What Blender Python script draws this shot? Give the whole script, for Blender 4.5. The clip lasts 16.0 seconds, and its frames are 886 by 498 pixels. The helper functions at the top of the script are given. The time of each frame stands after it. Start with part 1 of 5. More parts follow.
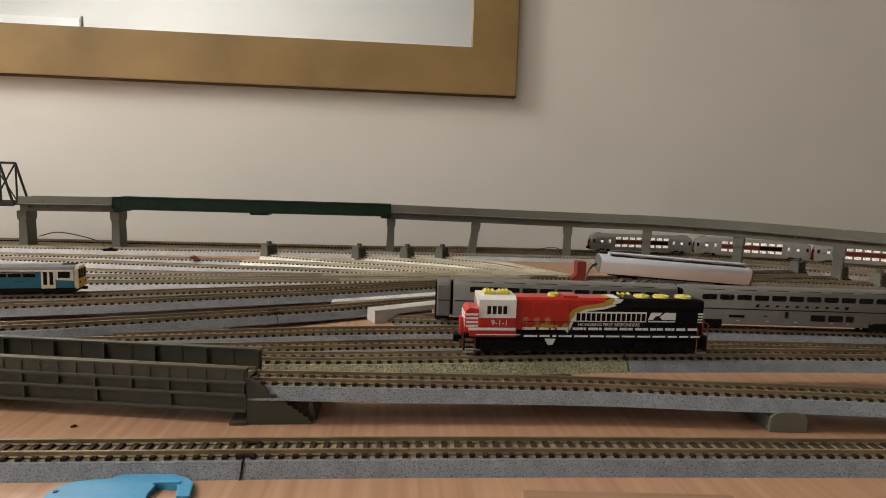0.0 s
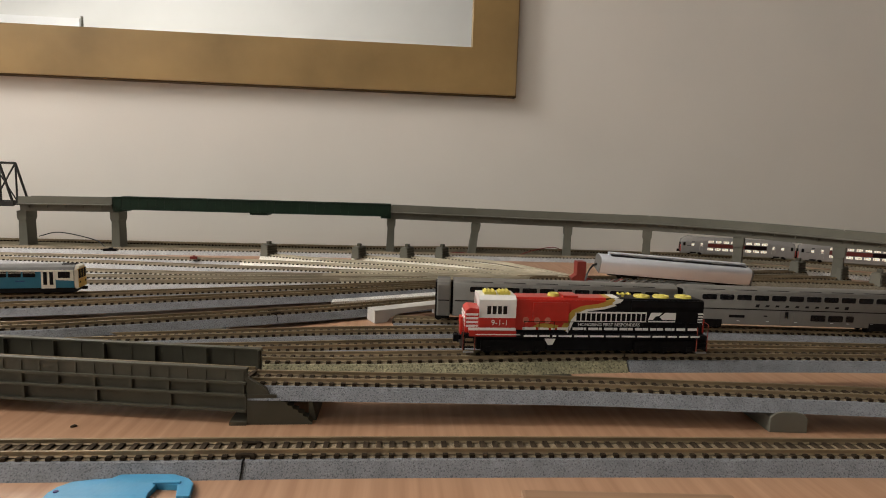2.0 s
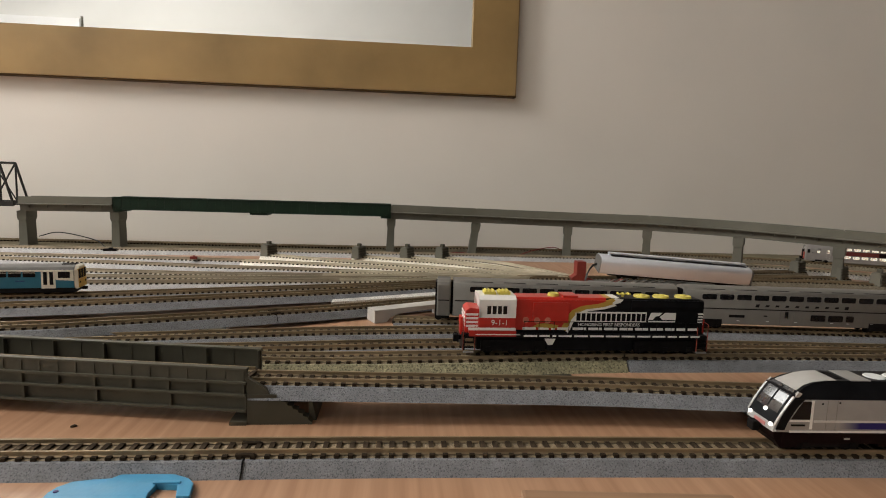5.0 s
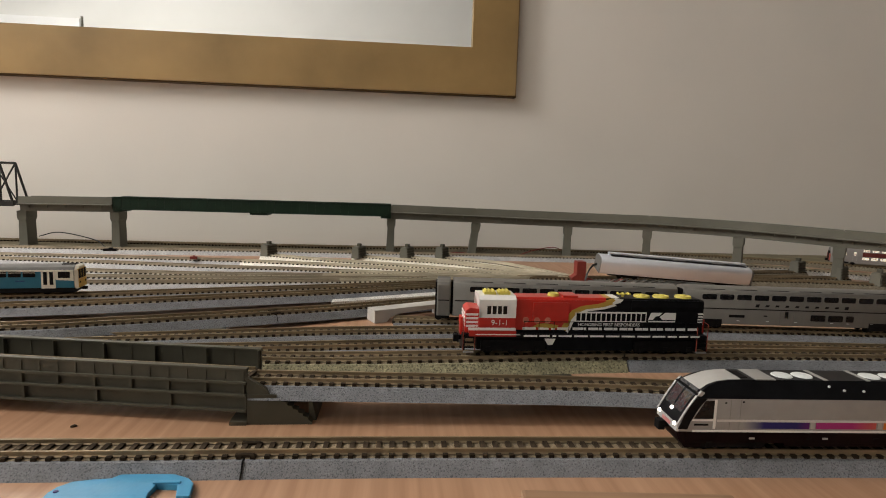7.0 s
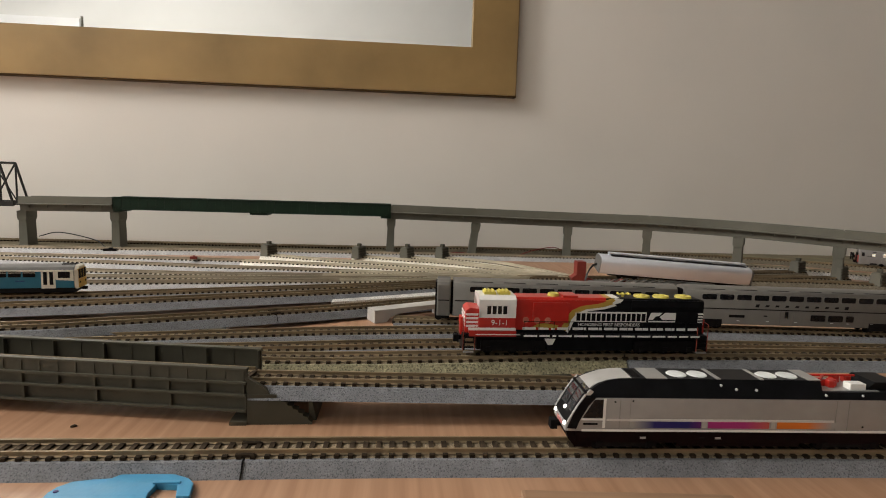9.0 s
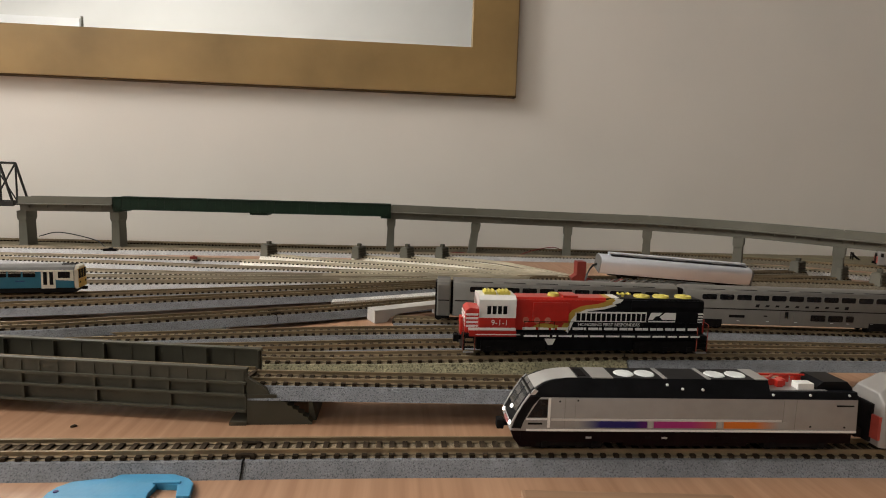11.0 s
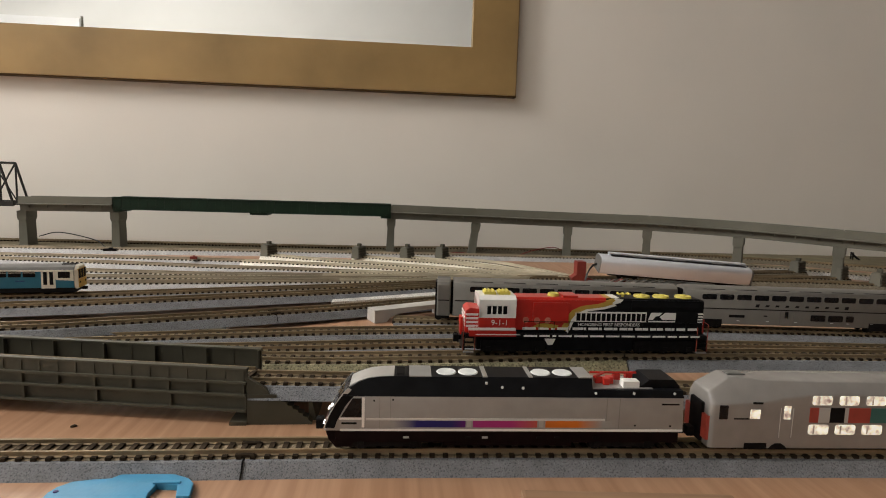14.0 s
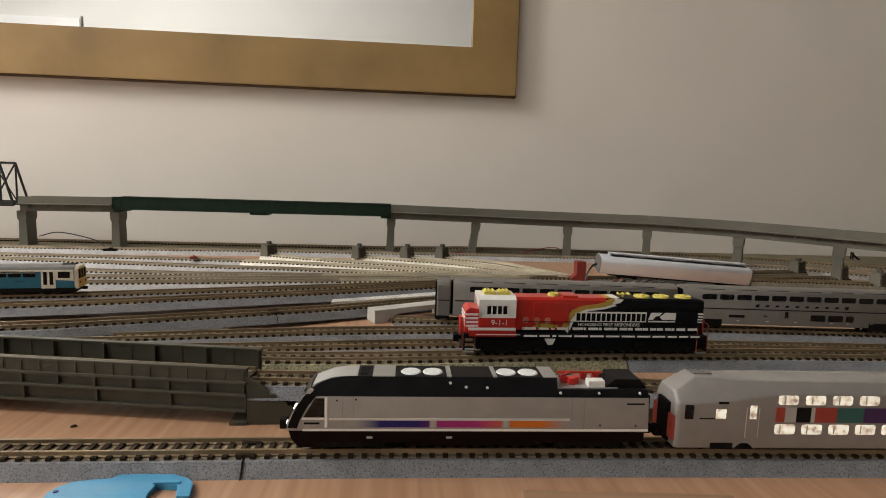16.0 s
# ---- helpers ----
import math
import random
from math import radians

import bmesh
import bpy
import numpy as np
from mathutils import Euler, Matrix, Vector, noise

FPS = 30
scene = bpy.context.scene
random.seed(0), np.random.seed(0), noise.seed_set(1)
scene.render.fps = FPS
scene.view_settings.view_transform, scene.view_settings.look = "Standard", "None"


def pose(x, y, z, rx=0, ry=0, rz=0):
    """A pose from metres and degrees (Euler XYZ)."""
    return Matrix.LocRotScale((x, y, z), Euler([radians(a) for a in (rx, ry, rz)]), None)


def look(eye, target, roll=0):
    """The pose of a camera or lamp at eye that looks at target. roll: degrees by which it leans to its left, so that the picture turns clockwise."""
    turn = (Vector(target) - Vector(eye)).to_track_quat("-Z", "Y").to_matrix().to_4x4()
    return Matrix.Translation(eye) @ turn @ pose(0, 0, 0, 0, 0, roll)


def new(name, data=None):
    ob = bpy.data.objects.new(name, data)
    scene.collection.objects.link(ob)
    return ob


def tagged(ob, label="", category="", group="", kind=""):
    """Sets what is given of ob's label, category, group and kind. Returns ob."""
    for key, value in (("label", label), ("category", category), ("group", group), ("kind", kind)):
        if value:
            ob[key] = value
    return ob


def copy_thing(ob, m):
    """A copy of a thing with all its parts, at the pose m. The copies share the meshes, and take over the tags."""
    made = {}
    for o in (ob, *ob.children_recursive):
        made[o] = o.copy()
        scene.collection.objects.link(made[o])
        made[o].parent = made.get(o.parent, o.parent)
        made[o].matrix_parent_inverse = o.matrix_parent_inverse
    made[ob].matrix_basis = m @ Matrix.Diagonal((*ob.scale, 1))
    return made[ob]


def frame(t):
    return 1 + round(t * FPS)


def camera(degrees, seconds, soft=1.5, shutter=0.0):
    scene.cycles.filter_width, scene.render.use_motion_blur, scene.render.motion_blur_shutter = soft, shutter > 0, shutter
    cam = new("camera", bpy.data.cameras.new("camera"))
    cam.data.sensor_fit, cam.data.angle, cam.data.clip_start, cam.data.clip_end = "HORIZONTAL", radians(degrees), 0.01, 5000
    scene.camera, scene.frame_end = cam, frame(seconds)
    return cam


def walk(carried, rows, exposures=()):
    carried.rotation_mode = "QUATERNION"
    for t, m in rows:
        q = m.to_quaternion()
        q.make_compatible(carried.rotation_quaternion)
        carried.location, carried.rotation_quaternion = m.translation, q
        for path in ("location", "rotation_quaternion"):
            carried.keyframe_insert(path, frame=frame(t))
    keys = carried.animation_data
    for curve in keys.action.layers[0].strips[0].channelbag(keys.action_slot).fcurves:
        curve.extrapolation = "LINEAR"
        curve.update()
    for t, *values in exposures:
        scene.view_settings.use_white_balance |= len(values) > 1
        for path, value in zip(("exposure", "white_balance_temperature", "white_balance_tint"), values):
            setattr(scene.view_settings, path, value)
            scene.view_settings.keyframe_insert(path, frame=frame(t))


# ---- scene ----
cam = camera(77.32, 16.0, soft=1.0)
EYE = Vector((0.0, 0.0, 0.1095))
YAW, PITCH = radians(-4.9), radians(6.7)
AIM = EYE + Vector((-math.sin(YAW) * math.cos(PITCH), math.cos(YAW) * math.cos(PITCH), -math.sin(PITCH)))
STAND = look(EYE, AIM, 1.8)
walk(cam, [(0.0, STAND), (16.0, STAND)], exposures=[(0.0, 0.0, 6500, 10), (16.0, 0.0, 6500, 10)])

# ---------------------------------------------------------------- light
world = bpy.data.worlds.new("room_air")
scene.world = world
world.use_nodes = True
world.node_tree.nodes["Background"].inputs[0].default_value = (0.9, 0.95, 1.0, 1)
world.node_tree.nodes["Background"].inputs[1].default_value = 0.02


# unseen point lamps: the main light beside the camera, and a fill added behind it
for place, watts in (((-1.70, 0.26, 1.28), 106), ((-1.75, -0.95, 1.42), 27)):
    bulb = bpy.data.lights.new("unseen_lamp", "POINT")
    bulb.energy, bulb.shadow_soft_size, bulb.color = watts, 0.30, (1.0, 0.985, 0.955)
    lamp_ob = new("unseen_lamp", bulb)
    lamp_ob.location = place
    tagged(lamp_ob, "warm white light source out of view", "lamp", kind="structure")


# ---------------------------------------------------------------- materials
def mat(name, colour, rough=0.6, metal=0.0, scale=60.0, vary=0.15, bump=0.0, fine=0.0, emit=None, speck=None, coat=0.0, rand=0.0, spec=0.35):
    m = bpy.data.materials.new(name)
    m.use_nodes = True
    nt = m.node_tree
    n, l = nt.nodes, nt.links
    b = n["Principled BSDF"]
    b.inputs["Roughness"].default_value = rough
    b.inputs["Metallic"].default_value = metal
    b.inputs["Coat Weight"].default_value = coat
    b.inputs["Specular IOR Level"].default_value = spec
    tc = n.new("ShaderNodeTexCoord")
    no = n.new("ShaderNodeTexNoise")
    no.inputs["Scale"].default_value = scale
    no.inputs["Detail"].default_value = 5
    l.new(tc.outputs["Object"], no.inputs["Vector"])
    ramp = n.new("ShaderNodeValToRGB")
    c = colour
    lo = [max(0, v * (1 - vary)) for v in c]
    hi = [min(1, v * (1 + vary)) for v in c]
    ramp.color_ramp.elements[0].position, ramp.color_ramp.elements[0].color = 0.3, (*lo, 1)
    ramp.color_ramp.elements[1].position, ramp.color_ramp.elements[1].color = 0.7, (*hi, 1)
    l.new(no.outputs["Fac"], ramp.inputs["Fac"])
    out = ramp.outputs["Color"]
    if speck:
        no2 = n.new("ShaderNodeTexNoise")
        no2.inputs["Scale"].default_value = speck[0]
        no2.inputs["Detail"].default_value = 2
        l.new(tc.outputs["Object"], no2.inputs["Vector"])
        r2 = n.new("ShaderNodeValToRGB")
        e = r2.color_ramp.elements
        e[0].position, e[0].color = 0.36, (speck[1],) * 3 + (1,)
        e[1].position, e[1].color = 0.46, (1, 1, 1, 1)
        e3 = e.new(0.60)
        e3.color = (1, 1, 1, 1)
        e4 = e.new(0.70)
        e4.color = (speck[2],) * 3 + (1,)
        l.new(no2.outputs["Fac"], r2.inputs["Fac"])
        mx = n.new("ShaderNodeMix")
        mx.data_type, mx.blend_type = "RGBA", "MULTIPLY"
        mx.inputs["Factor"].default_value = 1.0
        l.new(out, mx.inputs["A"])
        l.new(r2.outputs["Color"], mx.inputs["B"])
        out = mx.outputs["Result"]
    if rand:
        oi = n.new("ShaderNodeObjectInfo")
        mr = n.new("ShaderNodeMapRange")
        mr.inputs["To Min"].default_value, mr.inputs["To Max"].default_value = 1 - rand, 1 + rand
        l.new(oi.outputs["Random"], mr.inputs["Value"])
        mx = n.new("ShaderNodeVectorMath")
        mx.operation = "SCALE"
        l.new(out, mx.inputs[0])
        l.new(mr.outputs["Result"], mx.inputs["Scale"])
        out = mx.outputs["Vector"]
    l.new(out, b.inputs["Base Color"])
    if bump:
        nb = n.new("ShaderNodeTexNoise")
        nb.inputs["Scale"].default_value = fine or scale * 4
        nb.inputs["Detail"].default_value = 4
        l.new(tc.outputs["Object"], nb.inputs["Vector"])
        bp = n.new("ShaderNodeBump")
        bp.inputs["Strength"].default_value = 1.0
        bp.inputs["Distance"].default_value = bump
        l.new(nb.outputs["Fac"], bp.inputs["Height"])
        l.new(bp.outputs["Normal"], b.inputs["Normal"])
        rr = n.new("ShaderNodeMapRange")
        rr.inputs["To Min"].default_value, rr.inputs["To Max"].default_value = max(0.05, rough - 0.1), min(1, rough + 0.1)
        l.new(no.outputs["Fac"], rr.inputs["Value"])
        l.new(rr.outputs["Result"], b.inputs["Roughness"])
    if emit:
        l.new(out, b.inputs["Emission Color"])
        b.inputs["Emission Strength"].default_value = emit[3]
    return m


def wood_mat(name, c0, c1, stretch, rough=0.45):
    m = bpy.data.materials.new(name)
    m.use_nodes = True
    n, l = m.node_tree.nodes, m.node_tree.links
    b = n["Principled BSDF"]
    b.inputs["Roughness"].default_value = rough
    tc = n.new("ShaderNodeTexCoord")
    mp = n.new("ShaderNodeMapping")
    mp.inputs["Scale"].default_value = stretch
    l.new(tc.outputs["Object"], mp.inputs["Vector"])
    a = n.new("ShaderNodeTexNoise")
    a.inputs["Scale"].default_value, a.inputs["Detail"].default_value = 1.0, 6
    l.new(mp.outputs["Vector"], a.inputs["Vector"])
    big = n.new("ShaderNodeTexNoise")
    big.inputs["Scale"].default_value, big.inputs["Detail"].default_value = 6, 3
    l.new(tc.outputs["Object"], big.inputs["Vector"])
    ad = n.new("ShaderNodeMath")
    ad.operation = "MULTIPLY_ADD"
    ad.inputs[1].default_value = 0.35
    l.new(big.outputs["Fac"], ad.inputs[0])
    l.new(a.outputs["Fac"], ad.inputs[2])
    r = n.new("ShaderNodeValToRGB")
    r.color_ramp.elements[0].position, r.color_ramp.elements[0].color = 0.45, (*c0, 1)
    r.color_ramp.elements[1].position, r.color_ramp.elements[1].color = 0.9, (*c1, 1)
    l.new(ad.outputs[0], r.inputs["Fac"])
    l.new(r.outputs["Color"], b.inputs["Base Color"])
    bp = n.new("ShaderNodeBump")
    bp.inputs["Distance"].default_value = 0.0001
    l.new(a.outputs["Fac"], bp.inputs["Height"])
    l.new(bp.outputs["Normal"], b.inputs["Normal"])
    return m


WALL = mat("wall_paint", (0.72, 0.675, 0.61), 0.75, scale=5, vary=0.03, bump=0.0002, fine=500)
# side walls and ceiling: unseen, toned down to weaken the room's bounced light
TAUPE = mat("bounce_cutting_taupe", (0.12, 0.108, 0.096), 0.8, scale=5, vary=0.03)
CEILING = mat("ceiling_paint", (0.55, 0.53, 0.50), 0.8, scale=5, vary=0.03)
WHITE_WALL = mat("white_wall_paint", (0.78, 0.775, 0.75), 0.7, scale=4, vary=0.02)
CARPET = mat("carpet", (0.14, 0.12, 0.10), 0.95, scale=80, vary=0.2)
TABLE = wood_mat("beech_laminate", (0.320, 0.167, 0.092), (0.455, 0.270, 0.162), (260, 9, 20), 0.42)
OFFCUT = wood_mat("wood_offcut", (0.24, 0.14, 0.08), (0.36, 0.22, 0.13), (15, 300, 300), 0.6)
GOLD = mat("aged_gold_frame", (0.27, 0.172, 0.066), 0.45, metal=0.12, scale=9, vary=0.22, bump=0.0002, fine=120)
GOLD_EDGE = mat("dark_gold_edge", (0.12, 0.07, 0.025), 0.5, metal=0.3, scale=30, vary=0.2)
MIRROR = mat("mirror_glass", (0.93, 0.94, 0.93), 0.01, metal=1.0, vary=0.0)
BALLAST = mat("grey_ballast", (0.20, 0.204, 0.215), 0.75, scale=120, vary=0.16, bump=0.0005, fine=1100, speck=(1700, 0.50, 1.25))
BALLAST_LIGHT = mat("light_grey_ballast", (0.42, 0.415, 0.41), 0.6, scale=110, vary=0.16, bump=0.0004, fine=1100, speck=(1500, 0.6, 1.2))
BALLAST_OLD = mat("weathered_ballast", (0.20, 0.17, 0.12), 0.85, scale=90, vary=0.2, bump=0.0005, fine=1100, speck=(1100, 0.35, 1.35))
BALLAST_PALE = mat("pale_ballast", (0.58, 0.56, 0.52), 0.6, scale=90, vary=0.2, bump=0.0005, fine=1100, speck=(1100, 0.4, 1.3))
BALLAST_GREEN = mat("grassy_ballast", (0.25, 0.225, 0.135), 0.9, scale=150, vary=0.25, bump=0.0006, fine=1000, speck=(1000, 0.4, 1.6))
BALLAST_CREAM = mat("cream_ballast", (0.72, 0.685, 0.58), 0.5, scale=90, vary=0.15, bump=0.0004, fine=1100, speck=(1600, 0.6, 1.2))
# cream ballast turned near white: a streak of sheen put into the colour
BALLAST_SHEEN = mat("sheen_ballast", (0.86, 0.83, 0.74), 0.4, scale=90, vary=0.10, bump=0.0003, fine=1100, speck=(1600, 0.75, 1.1))
TAN_TOP = mat("tan_weathered_trackbed", (0.25, 0.195, 0.125), 0.8, scale=130, vary=0.25, bump=0.0003, fine=1100, speck=(1500, 0.6, 1.25))
CREAM_TOP = mat("cream_weathered_trackbed", (0.66, 0.59, 0.44), 0.6, scale=130, vary=0.2, bump=0.0003, fine=1100)
RAIL = mat("brown_nickel_rail", (0.25, 0.185, 0.108), 0.52, metal=0.4, scale=40, vary=0.25)
PALE_RAIL = mat("pale_tan_rail", (0.52, 0.46, 0.34), 0.45, metal=0.3, scale=40, vary=0.2)
GREY_TOP = mat("grey_tan_trackbed", (0.47, 0.43, 0.365), 0.65, scale=130, vary=0.22, bump=0.0003, fine=1100, speck=(1500, 0.7, 1.2))
GREY_RAIL = mat("light_tan_rail", (0.36, 0.30, 0.215), 0.48, metal=0.35, scale=40, vary=0.2)
SLEEPER = mat("dark_plastic_sleeper", (0.042, 0.029, 0.018), 0.9, spec=0.1, scale=300, vary=0.3, rand=0.25)
CORK = mat("olive_trackbed_strip", (0.17, 0.142, 0.085), 0.85, scale=25, vary=0.25, bump=0.0005, fine=400)
CONCRETE = mat("grey_viaduct_plastic", (0.122, 0.116, 0.090), 0.6, scale=40, vary=0.12, bump=0.0001, fine=600)
GIRDER = mat("dark_olive_plastic", (0.066, 0.060, 0.041), 0.55, scale=60, vary=0.15, bump=0.0001, fine=700)
GREEN = mat("dark_green_plastic", (0.006, 0.019, 0.009), 0.5, spec=0.2, scale=60, vary=0.2)
BLACK_TRUSS = mat("black_plastic", (0.018, 0.017, 0.015), 0.5, scale=100, vary=0.3)
PALE = mat("pale_grey_plastic", (0.42, 0.40, 0.37), 0.55, scale=60, vary=0.08)


# ---------------------------------------------------------------- mesh helpers
def add_box(bm, x0, x1, y0, y1, z0, z1, bev=0.0):
    r = bmesh.ops.create_cube(bm, size=1.0)
    vs = r["verts"]
    for v in vs:
        v.co = Vector(((x0 + x1) / 2 + v.co.x * (x1 - x0), (y0 + y1) / 2 + v.co.y * (y1 - y0), (z0 + z1) / 2 + v.co.z * (z1 - z0)))
    if bev:
        es = {e for v in vs for e in v.link_edges}
        bmesh.ops.bevel(bm, geom=list(es), offset=bev, segments=2, affect="EDGES", profile=0.7)
    return bm


def box(x0, x1, y0, y1, z0, z1, bev=0.0):
    return add_box(bmesh.new(), x0, x1, y0, y1, z0, z1, bev)


def add_prism(bm, pts, a0, a1, axis="y"):
    """Extrude a flat outline between a0 and a1 along an axis. pts are (x, z) for y, (y, z) for x, (x, y) for z."""
    def at(p, a):
        return {"y": (p[0], a, p[1]), "x": (a, p[0], p[1]), "z": (p[0], p[1], a)}[axis]
    v0 = [bm.verts.new(at(p, a0)) for p in pts]
    v1 = [bm.verts.new(at(p, a1)) for p in pts]
    bm.faces.new(v0)
    bm.faces.new(v1[::-1])
    for i in range(len(pts)):
        j = (i + 1) % len(pts)
        bm.faces.new((v0[i], v1[i], v1[j], v0[j]))
    return bm


def prism(pts, a0, a1, axis="y", bev=0.0):
    bm = add_prism(bmesh.new(), pts, a0, a1, axis)
    bmesh.ops.recalc_face_normals(bm, faces=bm.faces)
    if bev:
        bmesh.ops.bevel(bm, geom=list(bm.edges), offset=bev, segments=2, affect="EDGES", profile=0.7)
    return bm


def add_rod(bm, p, q, r, seg=6):
    p, q = Vector(p), Vector(q)
    d = q - p
    m = Matrix.Translation((p + q) / 2) @ d.to_track_quat("Z", "Y").to_matrix().to_4x4()
    bmesh.ops.create_cone(bm, cap_ends=True, segments=seg, radius1=r, radius2=r, depth=d.length, matrix=m)
    return bm


def smooth_path(pts, step):
    """An even, smooth line through control points."""
    P = [Vector(p) for p in pts]
    P = [P[0] * 2 - P[1]] + P + [P[-1] * 2 - P[-2]]
    fine = []
    for i in range(1, len(P) - 2):
        for k in range(40):
            t = k / 40
            a, b, c, d = P[i - 1], P[i], P[i + 1], P[i + 2]
            fine.append(0.5 * (2 * b + (c - a) * t + (2 * a - 5 * b + 4 * c - d) * t * t + (3 * b - a - 3 * c + d) * t ** 3))
    fine.append(P[-2])
    out, left = [fine[0]], step
    for a, b in zip(fine, fine[1:]):
        d = (b - a).length
        while d >= left:
            a = a.lerp(b, left / d)
            out.append(a.copy())
            d, left = (b - a).length, step
        left -= d
    if (out[-1] - fine[-1]).length > step * 0.3:
        out.append(fine[-1])
    return out


def sides(path):
    out = []
    for i in range(len(path)):
        t = path[min(i + 1, len(path) - 1)] - path[max(i - 1, 0)]
        out.append(Vector((-t.y, t.x, 0)).normalized())
    return out


def add_sweep(bm, path, prof):
    """Sweep a closed outline of (offset to the side, height) along a path."""
    rings = []
    for p, n in zip(path, sides(path)):
        rings.append([bm.verts.new(p + n * o + Vector((0, 0, z))) for o, z in prof])
    k = len(prof)
    for a, b in zip(rings, rings[1:]):
        for i in range(k):
            bm.faces.new((a[i], a[(i + 1) % k], b[(i + 1) % k], b[i]))
    bm.faces.new(rings[0][::-1])
    bm.faces.new(rings[-1])
    return bm


def finish(name, bm, material, smooth=False):
    bmesh.ops.recalc_face_normals(bm, faces=bm.faces)
    me = bpy.data.meshes.new(name)
    bm.to_mesh(me)
    bm.free()
    me.materials.append(material)
    if smooth:
        me.polygons.foreach_set("use_smooth", [True] * len(me.polygons))
        me.set_sharp_from_angle(angle=radians(35))
    return me


def part(name, bm, material, parent=None, label="", smooth=False):
    ob = new(name, finish(name, bm, material, smooth))
    if parent:
        ob.parent = parent
    if label:
        ob["label"] = label
    return ob


def thing(name, m, label, category, group="", kind=""):
    ob = new(name)
    ob.empty_display_size = 0.01
    ob.matrix_world = m
    return tagged(ob, label, category, group, kind)


# ---------------------------------------------------------------- the room
def setting(name, bm, material, label, category):
    return tagged(part(name, bm, material), label, category, kind="structure")


X0, X1, Y0, Y1, Z0, Z1 = -3.3, 2.2, -2.3, 0.95, -0.75, 1.65
setting("wall_north", box(X0, X1, Y1, Y1 + 0.12, Z0, Z1), WALL, "plain cream painted wall behind the layout", "wall")
setting("wall_south", box(X0, X1, Y0 - 0.12, Y0, Z0, Z1), WHITE_WALL, "plain white painted wall with a door", "wall")
# these side walls are added out of view, dark so they bounce little light
setting("wall_west", box(X0 - 0.12, X0, Y0 - 0.12, Y1 + 0.12, Z0, Z1), TAUPE, "unseen taupe wall, kept dark to cut bounced light", "wall")
setting("wall_east", box(X1, X1 + 0.12, Y0 - 0.12, Y1 + 0.12, Z0, Z1), TAUPE, "unseen taupe wall, kept dark to cut bounced light", "wall")
setting("floor", box(X0 - 0.12, X1 + 0.12, Y0 - 0.12, Y1 + 0.12, Z0 - 0.1, Z0), CARPET, "plain brown carpet floor", "floor")
setting("ceiling", box(X0 - 0.12, X1 + 0.12, Y0 - 0.12, Y1 + 0.12, Z1, Z1 + 0.1), CEILING, "unseen off-white ceiling, toned down to cut bounced light", "ceiling")

# the door in the wall behind the camera, which the mirror shows
DOOR_X, DOOR_TOP = -2.20, 1.16
door = thing("door_1", pose(DOOR_X - 0.45, Y0, 0), "white painted panel door in a white frame", "door", kind="structure")
bm = bmesh.new()
add_box(bm, -0.45, -0.38, 0.0, 0.03, Z0, DOOR_TOP)
add_box(bm, 0.38, 0.45, 0.0, 0.03, Z0, DOOR_TOP)
add_box(bm, -0.38, 0.38, 0.0, 0.03, DOOR_TOP - 0.07, DOOR_TOP)
part("door_frame", bm, mat("door_gloss", (0.95, 0.95, 0.95), 0.3, vary=0.01), door)
bm = box(-0.378, 0.378, 0.0, 0.012, Z0, DOOR_TOP - 0.072)
for zc in (0.55, -0.3):
    for xc in (-0.18, 0.18):
        add_box(bm, xc - 0.13, xc + 0.13, 0.008, 0.018, zc - 0.35, zc + 0.35, 0.003)
part("door_leaf", bm, bpy.data.materials["door_gloss"], door)
part("hinge", box(0.455, 0.462, 0.0, 0.02, DOOR_TOP - 0.12, DOOR_TOP + 0.02), CONCRETE, door, "grey metal strip")

# the table
table = thing("table", pose(0, 0, 0), "light beech laminate table that carries the model railway", "table")
part("tabletop", box(-1.3, 1.3, -0.05, 0.948, -0.03, 0.0, 0.003), TABLE, table)
for lx in (-1.2, 1.2):
    for ly in (0.03, 0.88):
        part("leg", box(lx - 0.03, lx + 0.03, ly - 0.03, ly + 0.03, Z0, -0.03), TABLE, table)

# the mirror on the wall
MX0, MX1, MZ0, MZ1, FW = -1.0, 0.1925, 0.2585, 1.05, 0.0745
mirror = thing("wall_mirror", pose(0, Y1, 0), "large rectangular mirror in a broad aged gold frame", "mirror")


def frame_bar(a, b, c, d):
    """One mitred bar of the frame; corner points in the wall's plane."""
    bm = add_prism(bmesh.new(), [a, b, c, d], -0.018, -0.001, "y")
    bmesh.ops.recalc_face_normals(bm, faces=bm.faces)
    return bm


o0, o1, o2, o3 = (MX0, MZ0), (MX1, MZ0), (MX1, MZ1), (MX0, MZ1)
i0, i1, i2, i3 = (MX0 + FW, MZ0 + FW), (MX1 - FW, MZ0 + FW), (MX1 - FW, MZ1 - FW), (MX0 + FW, MZ1 - FW)
for q in ((o0, o1, i1, i0), (o1, o2, i2, i1), (o2, o3, i3, i2), (o3, o0, i0, i3)):
    part("frame_bar", frame_bar(*q), GOLD, mirror)
bm = bmesh.new()
for a, b in ((o0, o1), (o1, o2), (o2, o3), (o3, o0)):
    add_box(bm, min(a[0], b[0]) - 0.002, max(a[0], b[0]) + 0.002, -0.014, -0.0005, min(a[1], b[1]) - 0.002, max(a[1], b[1]) + 0.002)
part("outer_edge", bm, GOLD_EDGE, mirror, "dark outer edge of the gold frame")
part("glass", box(MX0 + FW - 0.005, MX1 - FW + 0.005, -0.008, -0.003, MZ0 + FW - 0.005, MZ1 - FW + 0.005), MIRROR, mirror, "clear silvered mirror glass")

